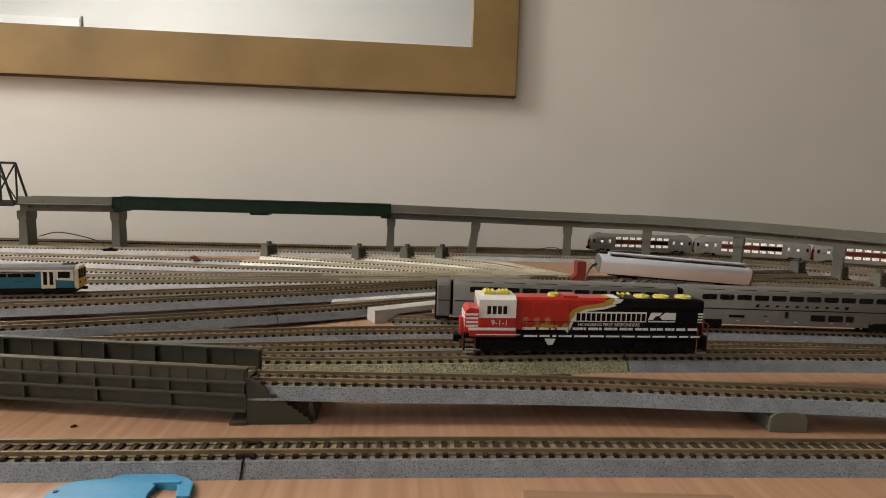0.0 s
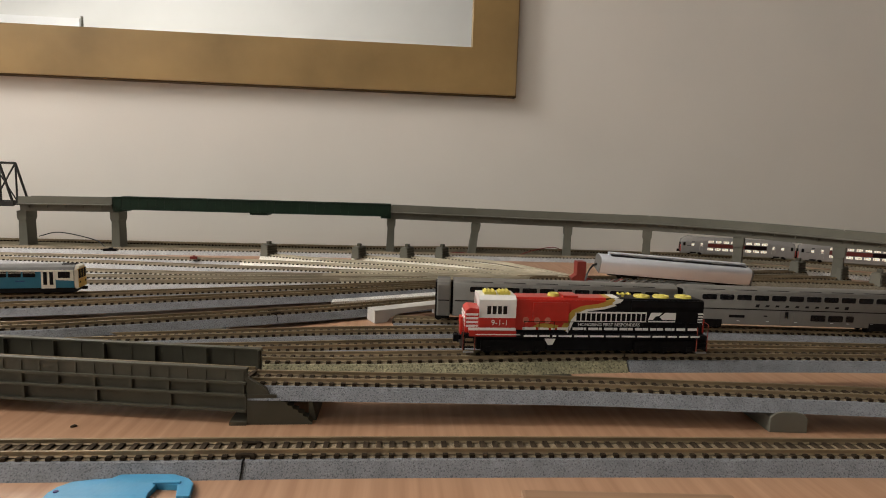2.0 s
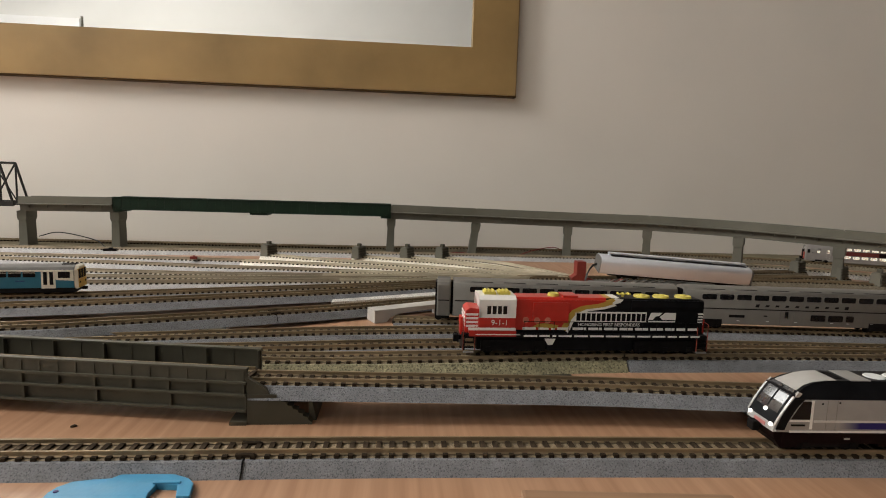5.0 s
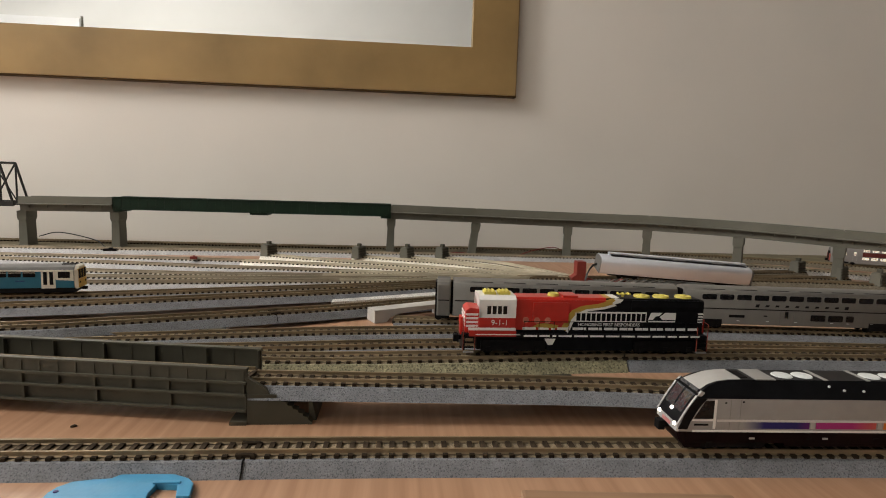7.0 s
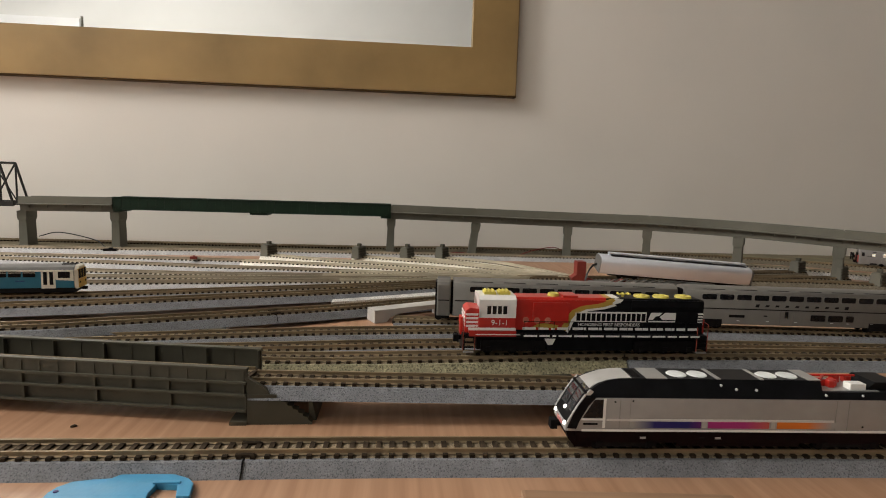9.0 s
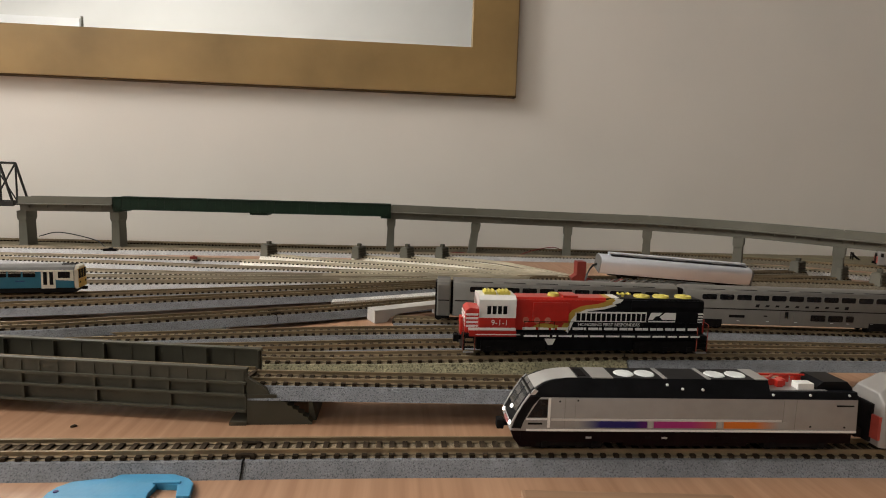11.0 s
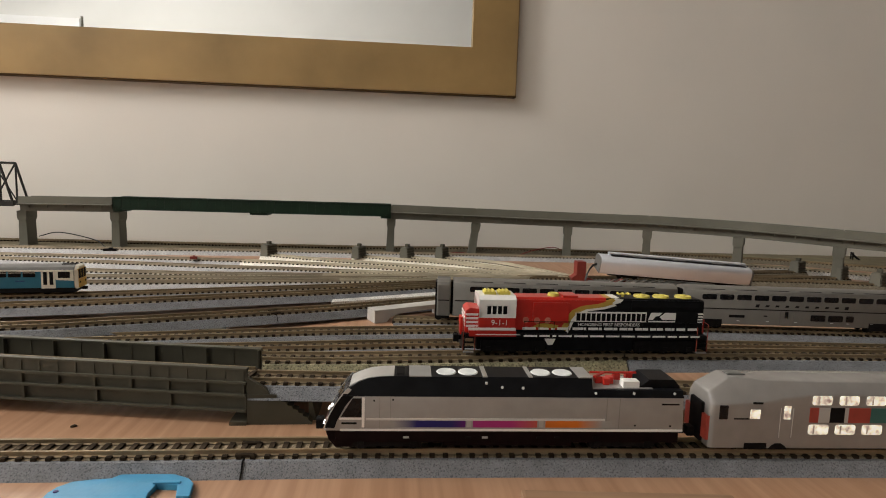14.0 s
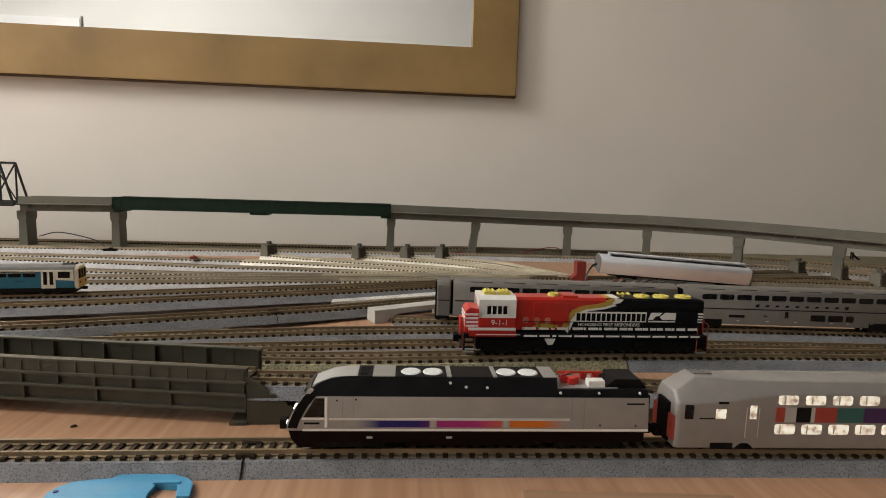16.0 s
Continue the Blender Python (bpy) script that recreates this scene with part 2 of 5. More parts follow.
# ---------------------------------------------------------------- tracks
PITCH_S = 0.00517
BED = [(-0.0125, -0.0080), (-0.0088, -0.0029), (0.0088, -0.0029), (0.0125, -0.0080)]
sleeper_mesh = finish("sleeper", box(-0.0010, 0.0010, -0.0073, 0.0073, -0.0036, -0.0016), SLEEPER)


def rail_outline(side):
    c = side * 0.0049
    return [(c - 0.0009, -0.0021), (c + 0.0009, -0.0021), (c + 0.0005, -0.0015), (c + 0.0005, 0.0), (c - 0.0005, 0.0), (c - 0.0005, -0.0015)]


def track(pts, label, bed=None, name="track", bare=False, top=None, rails=None):
    """A length of ballasted track; pts run along the top of the rails."""
    path = smooth_path(pts, PITCH_S)
    ob = thing(name, pose(0, 0, 0), label, "railway track")
    if not bare:
        part("roadbed", add_sweep(bmesh.new(), path, BED), bed or BALLAST, ob, "speckled ballast shoulder")
    if top:
        part("trackbed_top", add_sweep(bmesh.new(), path, [(-0.0070, -0.0031), (-0.0066, -0.00255), (0.0066, -0.00255), (0.0070, -0.0031)]), top, ob, "tan weathered middle of the trackbed")
    for s in (-1, 1):
        part("rail", add_sweep(bmesh.new(), path, rail_outline(s)), rails or RAIL, ob, "brown metal rail")
    dirs = sides(path)
    for p, n in zip(path, dirs):
        s = new("sleeper", sleeper_mesh)
        s.parent = ob
        s.matrix_local = Matrix.Translation(p) @ Matrix.Rotation(math.atan2(-n.x, n.y), 4, "Z")
    return ob


FRONT = [(-0.46, 0.2110, 0.008), (-0.1453, 0.2085, 0.008), (0.0149, 0.2079, 0.008), (0.2028, 0.2030, 0.008), (0.62, 0.190, 0.008)]
RAMP = [(-0.0640, 0.2546, 0.0195), (0.0797, 0.2520, 0.0178), (0.1489, 0.2468, 0.0172), (0.2307, 0.2392, 0.0168), (0.32, 0.2275, 0.0160)]
RAISED = [(-0.30, 0.312, 0.018), (-0.18, 0.300, 0.018), (-0.0640, 0.2868, 0.0186), (0.0304, 0.2808, 0.0215), (0.1234, 0.2834, 0.0225), (0.2218, 0.2843, 0.0225), (0.2781, 0.2832, 0.0225), (0.36, 0.280, 0.0225)]
track(FRONT, "single track on grey ballast along the table's front edge", top=TAN_TOP)
track(RAMP, "sloping single track on grey ballast raised on small piers", top=TAN_TOP)
track(RAISED[:5], "raised single track on weathered grassy ballast", BALLAST_GREEN, top=TAN_TOP)
track(RAISED[4:], "raised single track on grey ballast", top=TAN_TOP)
T4 = [(-0.37, 0.338, 0.0170), (-0.2400, 0.3514, 0.0165), (-0.1850, 0.3744, 0.0145), (-0.1213, 0.4040, 0.0125), (-0.0449, 0.4397, 0.0105), (0.0325, 0.4781, 0.0095), (0.10, 0.512, 0.009)]
T5 = [(-0.41, 0.398, 0.0120), (-0.2903, 0.4266, 0.0120), (-0.2197, 0.4453, 0.0118), (-0.1425, 0.4720, 0.0114), (-0.0565, 0.5020, 0.0106), (0.0402, 0.5430, 0.0098), (0.12, 0.580, 0.009)]
YARD = [
    (T4, BALLAST),
    (T5, BALLAST),
    # the railcar's track, and the one behind it
    ([(-0.52, 0.452, 0.0078), (-0.40, 0.468, 0.0078), (-0.3215, 0.4800, 0.0078), (-0.262, 0.4900, 0.0078), (-0.19, 0.509, 0.0078), (-0.10, 0.533, 0.0078), (0.0, 0.560, 0.0078), (0.10, 0.592, 0.0078)], BALLAST),
    ([(-0.60, 0.520, 0.008), (-0.2859, 0.5453, 0.008), (-0.1919, 0.5565, 0.008), (-0.1129, 0.5666, 0.008), (-0.0575, 0.5747, 0.008)], BALLAST_LIGHT),
    ([(-0.60, 0.580, 0.0077), (-0.33, 0.579, 0.0077), (-0.20, 0.5810, 0.0077), (-0.079, 0.5900, 0.0077), (0.05, 0.600, 0.0077)], BALLAST_LIGHT),
    ([(-0.0575, 0.5747, 0.008), (0.06, 0.592, 0.008), (0.15, 0.611, 0.008)], BALLAST_PALE),
    ([(-0.55, 0.632, 0.0081), (-0.3201, 0.6108, 0.0081), (-0.2196, 0.6034, 0.0081), (-0.1792, 0.6039, 0.0081), (-0.079, 0.6069, 0.0081)], BALLAST_LIGHT),
    ([(-0.079, 0.6069, 0.0081), (0.03, 0.6085, 0.0081), (0.14, 0.6130, 0.0081)], BALLAST_CREAM),
    ([(-0.62, 0.705, 0.0079), (-0.3603, 0.6757, 0.0079), (-0.2598, 0.6619, 0.0079), (-0.1938, 0.6529, 0.0079), (-0.1292, 0.6479, 0.0079), (-0.0641, 0.6389, 0.0079)], BALLAST_LIGHT),
    ([(-0.0641, 0.6389, 0.0079), (0.0, 0.6301, 0.0079), (0.14, 0.6140, 0.0079)], BALLAST_CREAM),
    ([(-0.78, 0.738, 0.008), (-0.4837, 0.7219, 0.008), (-0.3484, 0.7161, 0.008), (-0.224, 0.7085, 0.008), (-0.1900, 0.7045, 0.008)], BALLAST_LIGHT),
    # its white bed stands for the sheen across the yard
    ([(-0.1900, 0.7045, 0.008), (-0.1388, 0.6955, 0.008), (-0.0685, 0.6811, 0.008), (0.0, 0.6627, 0.008), (0.066, 0.6409, 0.008), (0.16, 0.6150, 0.008)], BALLAST_SHEEN),
    # fan of short tracks with a buffer stop at each end
    ([(-0.178, 0.7655, 0.0082), (-0.0948, 0.7263, 0.0082), (0.0, 0.6942, 0.0082), (0.0684, 0.6662, 0.0082), (0.1334, 0.6440, 0.0082), (0.20, 0.622, 0.0082)], BALLAST_CREAM),
    ([(-0.056, 0.7690, 0.0084), (0.0149, 0.7361, 0.0084), (0.073, 0.7130, 0.0084), (0.1377, 0.6654, 0.0084), (0.1950, 0.6230, 0.0084)], BALLAST_CREAM),
    ([(0.012, 0.7750, 0.0080), (0.0751, 0.7336, 0.0080), (0.1404, 0.6788, 0.0080), (0.1990, 0.6240, 0.0080)], BALLAST_CREAM),
    ([(0.060, 0.7800, 0.0078), (0.1357, 0.7312, 0.0078), (0.1766, 0.6727, 0.0078), (0.2050, 0.6260, 0.0078)], BALLAST_CREAM),
    # the long track behind the fan
    ([(-0.80, 0.800, 0.008), (-0.533, 0.7958, 0.008), (-0.387, 0.7961, 0.008), (-0.277, 0.8023, 0.008), (-0.1615, 0.8088, 0.008), (-0.0652, 0.8075, 0.008), (0.041, 0.8095, 0.008), (0.1245, 0.8097, 0.008), (0.208, 0.8055, 0.008), (0.30, 0.803, 0.008), (0.40, 0.792, 0.008)], BALLAST_LIGHT),
    ([(0.40, 0.792, 0.008), (0.47, 0.772, 0.008), (0.56, 0.728, 0.008), (0.66, 0.660, 0.008), (0.76, 0.58, 0.008)], BALLAST_PALE),
    ([(0.10, 0.893, 0.0088), (0.31, 0.878, 0.0090), (0.45, 0.868, 0.0086), (0.56, 0.835, 0.0083), (0.68, 0.780, 0.008), (0.80, 0.715, 0.008), (0.95, 0.61, 0.008), (1.04, 0.50, 0.008), (1.07, 0.38, 0.008), (1.03, 0.26, 0.008)], BALLAST_OLD),
    ([(0.0, 0.4137, 0.008), (0.0434, 0.4102, 0.008), (0.2554, 0.3932, 0.008), (0.35, 0.3857, 0.008), (0.50, 0.3737, 0.008)], BALLAST),
    ([(-0.25, 0.352, 0.0080), (-0.178, 0.3592, 0.008), (-0.104, 0.3698, 0.008), (-0.0382, 0.3790, 0.008), (0.06, 0.386, 0.008)], BALLAST),
    ([(-0.22, 0.330, 0.0079), (-0.0954, 0.3390, 0.0079), (0.0379, 0.3508, 0.0079), (0.20, 0.352, 0.0079), (0.45, 0.340, 0.0079)], BALLAST),
    ([(0.14, 0.612, 0.0083), (0.25, 0.620, 0.0083), (0.40, 0.622, 0.0083), (0.50, 0.618, 0.0083), (0.580, 0.604, 0.0083)], BALLAST_OLD),
    ([(0.25, 0.622, 0.0081), (0.34, 0.636, 0.0081), (0.45, 0.648, 0.0081), (0.572, 0.652, 0.0081)], BALLAST_OLD),
    ([(0.26, 0.624, 0.0079), (0.34, 0.648, 0.0079), (0.44, 0.680, 0.0079), (0.552, 0.704, 0.0079)], BALLAST_OLD),
]
YARD_LABEL = {"grey_ballast": "yard track with brown rails on grey ballast", "light_grey_ballast": "yard track with light tan rails on light grey ballast", "weathered_ballast": "track with brown rails on olive weathered ballast",
              "pale_ballast": "yard track with brown rails on pale grey ballast", "cream_ballast": "yard track with brown rails on cream ballast", "sheen_ballast": "yard track with brown rails on ballast coloured white for a sheen"}
for pts, bed in YARD:
    pale_bed = bed in (BALLAST_CREAM, BALLAST_PALE, BALLAST_SHEEN)
    far_grey = bed is BALLAST_LIGHT
    track(pts, YARD_LABEL[bed.name], bed, top=CREAM_TOP if pale_bed else GREY_TOP if far_grey else TAN_TOP, rails=PALE_RAIL if pale_bed else GREY_RAIL if far_grey else None)
track([(-0.95, 0.905, 0.0049), (-0.5, 0.904, 0.0049), (-0.15, 0.900, 0.0049), (0.02, 0.896, 0.0065), (0.10, 0.893, 0.0088)], "bare track with brown rails on the olive strip", bare=True)
part("trackbed_strip", box(-1.2, 1.2, 0.818, 0.944, 0.0002, 0.0013, 0.0004), CORK)
tagged(bpy.data.objects["trackbed_strip"], "olive brown trackbed strip along the wall", "trackbed")

# ---------------------------------------------------------------- viaduct
VIA = [(-0.5420, 0.86, 0.0730), (-0.4130, 0.86, 0.0745), (-0.2, 0.862, 0.0748), (-0.0078, 0.862, 0.0748), (0.1245, 0.856, 0.0728), (0.2640, 0.832, 0.0715), (0.372, 0.79, 0.0720), (0.4760, 0.728, 0.0703), (0.562, 0.652, 0.0672), (0.66, 0.55, 0.064)]


def deck(points, label):
    """A grey trough viaduct span: two parapets, floor and ribs."""
    path = smooth_path(points, 0.0124)
    ob = thing("viaduct_span", pose(0, 0, 0), label, "viaduct", "viaduct spans")
    out = [(-0.0155, -0.0108), (-0.0118, -0.0112), (-0.0112, -0.0210), (0.0112, -0.0210), (0.0118, -0.0112), (0.0155, -0.0108), (0.0155, 0.0), (0.0140, 0.0), (0.0140, -0.0095), (-0.0140, -0.0095), (-0.0140, 0.0), (-0.0155, 0.0)]
    part("deck", add_sweep(bmesh.new(), path, out), CONCRETE, ob)
    for s in (-1, 1):
        part("ledge", add_sweep(bmesh.new(), path, [(s * 0.0153, -0.0115), (s * 0.0192, -0.0112), (s * 0.0192, -0.0102), (s * 0.0153, -0.0098)]), CONCRETE, ob)
    for q, nn in list(zip(path, sides(path)))[1::2]:
        for s in (-1, 1):
            o = q + nn * (s * 0.0124)
            part("bracket", box(o.x - 0.0009, o.x + 0.0009, o.y - 0.0012, o.y + 0.0012, o.z - 0.0160, o.z - 0.0116), CONCRETE, ob)
    return ob


def pier(x, y, z, turn, lean=0):
    ob = thing("viaduct_pier", pose(x - z * math.sin(radians(lean)), y, 0, 0, lean, turn), "tapered grey plastic viaduct pier with a wide cap", "pier", "viaduct piers")
    part("shaft", prism([(-0.0062, 0.0), (0.0062, 0.0), (0.0052, z - 0.010), (-0.0052, z - 0.010)], -0.0110, 0.0110, "y", 0.0006), CONCRETE, ob)
    part("cap", prism([(-0.0052, z - 0.014), (0.0052, z - 0.014), (0.0066, z - 0.010), (0.0066, z), (-0.0066, z), (-0.0066, z - 0.010)], -0.0124, 0.0124, "y", 0.0005), CONCRETE, ob)
    part("foot", box(-0.0068, 0.0068, -0.0118, 0.0118, 0.0, 0.003, 0.0005), CONCRETE, ob)
    return ob


deck(VIA[0:2], "grey plastic viaduct span beside the black truss bridge")
deck(VIA[3:5], "grey plastic viaduct span beside the green girder bridge")
deck(VIA[4:7], "curved grey plastic viaduct span")
deck(VIA[6:9], "curved grey plastic viaduct span")
deck(VIA[8:10], "grey plastic viaduct span")
for i, turn in ((0, 0), (1, 0), (3, 0), (4, -5), (5, -15), (6, -25), (7, -38), (8, -44)):
    x, y, z = VIA[i]
    pier(x, y + 0.003, z - 0.0211, turn, 7 if i == 4 else 1.5 if i == 3 else 0)

# green plate girder spans
gb = thing("green_girder_bridge", pose(0, 0.861, 0), "long dark green plate girder bridge on grey piers", "bridge")
for s in (-1, 1):
    part("girder", box(-0.4125, -0.0085, s * 0.014 - 0.001, s * 0.014 + 0.001, 0.0575, 0.0762, 0.0003), GREEN, gb)
    for z in (0.0575, 0.0752):
        part("flange", box(-0.4125, -0.0085, s * 0.014 - 0.0022, s * 0.014 + 0.0022, z, z + 0.001), GREEN, gb)
bm = bmesh.new()
for k in range(34):
    x = -0.413 + k * 0.01215
    add_box(bm, x - 0.0004, x + 0.0004, -0.0154, -0.0149, 0.0585, 0.0752)
part("stiffeners", bm, GREEN, gb)
part("floor_plate", box(-0.4125, -0.0085, -0.013, 0.013, 0.0600, 0.0620), GREEN, gb)
part("centre_bearing", box(-0.2180, -0.1920, -0.0150, 0.0150, 0.0545, 0.0600, 0.0005), GREEN, gb)
part("end_bearing", box(-0.0240, -0.0085, -0.0150, 0.0150, 0.0545, 0.0600, 0.0005), GREEN, gb)
part("end_bearing", box(-0.4125, -0.4000, -0.0150, 0.0150, 0.0545, 0.0600, 0.0005), GREEN, gb)

# black truss bridge
tb = thing("truss_bridge", pose(-0.5475, 0.861, 0), "black through truss bridge on grey piers", "bridge")
for s in (-1, 1):
    y = s * 0.017
    part("bottom_chord", box(-0.30, 0.0, y - 0.0018, y + 0.0018, 0.0585, 0.0655), BLACK_TRUSS, tb)
    part("top_chord", box(-0.277, -0.0165, y - 0.0018, y + 0.0018, 0.1185, 0.1220), BLACK_TRUSS, tb)
    bm = bmesh.new()
    add_rod(bm, (-0.0165, y, 0.1205), (-0.001, y, 0.064), 0.0019)
    for k in range(8):
        xa, xb = -0.0165 - k * 0.032, -0.0165 - (k + 1) * 0.032
        add_rod(bm, (xa, y, 0.064), (xa, y, 0.1205), 0.0013)
        add_rod(bm, (xa, y, 0.1205), (xb, y, 0.064), 0.0013)
        add_rod(bm, (xa, y, 0.064), (xb, y, 0.1205), 0.0010)
    part("lattice", bm, BLACK_TRUSS, tb)
bm = bmesh.new()
for k in range(9):
    x = -0.0165 - k * 0.032
    add_rod(bm, (x, -0.017, 0.1205), (x, 0.017, 0.1205), 0.0013)
    add_rod(bm, (x, -0.017, 0.060), (x, 0.017, 0.060), 0.0013)
part("cross_beams", bm, BLACK_TRUSS, tb)
pier(-0.845, 0.861, 0.0584, 0)


# ---------------------------------------------------------------- plate girder bridge and abutment, near the front
br = thing("plate_girder_bridge", pose(-0.0646, 0.2437, 0, 0, 0, 171.9), "dark olive plate girder bridge with stiffening ribs", "bridge")
BL = 0.34
# its own x runs to the far end, its own -y is the back
part("front_girder", box(0, BL, -0.0010, 0.0002, 0.0190, 0.0250), GIRDER, br)
for z, d in ((0.0244, 0.0006), (0.0184, 0.0014), (0.0128, 0.0018), (0.0058, 0.0016)):
    part("flange", box(0, BL, -0.0022, d, z, z + 0.0012, 0.0002), GIRDER, br)
part("middle_web", box(0, BL, -0.0016, -0.0005, 0.0130, 0.0186), GIRDER, br)
part("lower_web", box(0, BL, -0.0016, -0.0005, 0.0062, 0.0132), GIRDER, br)
for k in range(40):
    part("rib", box(0.0012 + k * 0.0086, 0.0019 + k * 0.0086, -0.0002, 0.0006, 0.0194, 0.0246), GIRDER, br)
for k in range(20):
    part("rib", box(0.001 + k * 0.0172, 0.0022 + k * 0.0172, -0.0010, 0.0010, 0.0138, 0.0186), GIRDER, br)
for k in range(10):
    part("rib", box(0.0000 + k * 0.0344, 0.0012 + k * 0.0344, -0.0010, 0.0012, 0.0066, 0.0130), GIRDER, br)
part("bridge_floor", box(0, BL, -0.0245, -0.0022, 0.0120, 0.0150), GIRDER, br)
part("rear_girder", box(0.003, BL, -0.0250, -0.0238, 0.0130, 0.0270), GIRDER, br)
part("flange", box(0.003, BL, -0.0258, -0.0226, 0.0264, 0.0274, 0.0002), GIRDER, br)
for k in range(14):
    part("rib", box(0.0035 + k * 0.0258, 0.0042 + k * 0.0258, -0.0240, -0.0216, 0.0150, 0.0266), GIRDER, br)
for k in range(25):
    part("rib", box(0.0164 + k * 0.0129, 0.0167 + k * 0.0129, -0.0240, -0.0234, 0.0150, 0.0262), GIRDER, br)
for k in range(3):
    part("bearing_block", box(0.135 + k * 0.095, 0.150 + k * 0.095, -0.024, 0.0, 0.0, 0.0121), GIRDER, br)
track([(-0.0660, 0.2560, 0.0205), (-0.18, 0.2722, 0.0205), (-0.40, 0.3035, 0.0205)], "single track across the plate girder bridge", GIRDER, bare=True)

ab = thing("bridge_abutment", pose(-0.0646, 0.2426, 0), "dark olive plastic bridge abutment with a stepped side", "abutment")
steps = [(0.0, 0.0), (0.0285, 0.0), (0.0285, 0.0010)]
for k in range(7):
    x, z = 0.0268 - k * 0.0023, 0.0022 + k * 0.0017
    steps += [(x, z), (x, z + 0.0012)]
steps += [(0.0108, 0.0138), (0.0, 0.0138)]
part("front_wall", prism(steps, 0.0, 0.0045, "y"), GIRDER, ab)
part("rear_wall", prism([(0.0, 0.0), (0.0300, 0.0), (0.0275, 0.0114), (0.0, 0.0114)], 0.0255, 0.0300, "y"), GIRDER, ab)
part("side_wall", prism([(0.0265, 0.0), (0.0300, 0.0), (0.0275, 0.0114), (0.0262, 0.0114)], 0.0045, 0.0255, "y"), GIRDER, ab)
part("inner_wall", box(0.0, 0.0060, 0.0045, 0.0255, 0.0, 0.0112), GIRDER, ab)
part("pedestal", prism([(0.0, 0.0138), (0.0100, 0.0138), (0.0080, 0.0165), (0.0, 0.0215)], 0.0005, 0.0028, "y"), GIRDER, ab)
part("base_plate", box(-0.0075, 0.0, -0.001, 0.028, 0.0, 0.0016), GIRDER, ab)


def arch_pier(x, y, h, turn, label):
    ob = thing("track_pier", pose(x, y, 0, 0, 0, turn), label, "track pier", "track piers")
    w = 0.0088
    part("block", prism([(-w, 0), (w, 0), (w, h * 0.72), (w * 0.72, h * 0.93), (w * 0.35, h), (-w * 0.35, h), (-w * 0.72, h * 0.93), (-w, h * 0.72)], -0.014, 0.014, "y", 0.0005), CONCRETE, ob)
    return ob


arch_pier(0.1838, 0.2447, 0.0098, -4, "low grey plastic pier under the sloping track")
arch_pier(0.0861, 0.2835, 0.0140, 0, "low grey plastic pier under the raised track")
arch_pier(0.325, 0.2818, 0.0144, 0, "low grey plastic pier under the raised track")
arch_pier(-0.04, 0.2852, 0.0110, 0, "low grey plastic pier under the raised track")
arch_pier(-0.20, 0.302, 0.0099, 10, "low grey plastic pier under the raised track")
arch_pier(-0.285, 0.3115, 0.0099, 10, "low grey plastic pier under the raised track")
arch_pier(0.30, 0.2305, 0.0081, -8, "low grey plastic pier under the sloping track")
for x, y, h in ((-0.33, 0.3420, 0.0088), (-0.20, 0.3675, 0.0070), (-0.13, 0.400, 0.0047)):
    arch_pier(x, y, h, 20, "low grey plastic pier under a yard track")


# grey buffer stops at the ends of the short yard tracks
def buffer_block(x, y, turn, h=0.0158):
    ob = thing("buffer_stop", pose(x, y, 0.0053, 0, 0, turn), "small grey plastic buffer stop block at the end of a track", "buffer stop", "buffer blocks")
    part("block", prism([(-0.0062, 0), (0.0056, 0), (0.0050, h * 0.9), (0.0042, h), (-0.0042, h), (-0.0052, h * 0.8)], -0.0100, 0.0100, "y", 0.0005), CONCRETE, ob)
    # the beams' dark colour carries the shade on the block's right side
    for k in range(4):
        part("beam", box(0.0050, 0.0068 - k * 0.0002, -0.0094, 0.0094, 0.0012 + k * 0.0036, 0.0036 + k * 0.0036, 0.0003), GIRDER, ob, "cross beam coloured dark for the shaded side")
    part("peg", box(-0.002, 0.003, -0.0025, 0.0025, h - 0.0003, h + 0.004, 0.0003), GIRDER, ob, "dark lamp peg")
    return ob


for x, y, turn in ((-0.1720, 0.7640, -27), (-0.0503, 0.7600, -27), (0.0156, 0.7670, -30), (0.0650, 0.7740, -32), (0.5430, 0.7010, -62), (0.5630, 0.6520, -62), (0.5735, 0.6060, -62)):
    buffer_block(x, y, turn)

# ---------------------------------------------------------------- paints of the models
RED = mat("glossy_red_paint", (0.46, 0.022, 0.014), 0.30, scale=200, vary=0.10, coat=0.2)
WHITE = mat("white_model_paint", (0.78, 0.76, 0.72), 0.35, scale=200, vary=0.04)
BLACK = mat("black_model_paint", (0.006, 0.006, 0.007), 0.38, scale=200, vary=0.3, spec=0.10)
UNDER = mat("black_underframe", (0.007, 0.006, 0.006), 0.7, scale=300, vary=0.4, spec=0.1)
MAROON = mat("dark_maroon_skirt", (0.007, 0.0025, 0.003), 0.55, scale=300, vary=0.3, spec=0.08)
YELLOW = mat("yellow_model_paint", (0.62, 0.52, 0.10), 0.45, scale=300, vary=0.12)
OCHRE = mat("gold_stripe_paint", (0.46, 0.30, 0.05), 0.4, scale=300, vary=0.08)
GLASS = mat("dark_tinted_window", (0.008, 0.008, 0.009), 0.12, vary=0.3, scale=400, spec=0.3)
SILVER = mat("satin_silver_paint", (0.33, 0.32, 0.305), 0.34, metal=0.25, scale=150, vary=0.06)
SCREEN = mat("grey_windscreen", (0.05, 0.05, 0.052), 0.08, vary=0.3, scale=400, spec=0.8, coat=0.6)
LAMP_ON = mat("lit_headlight", (1.0, 0.95, 0.86), 0.3, vary=0.0, emit=(1.0, 0.95, 0.86, 2.2))
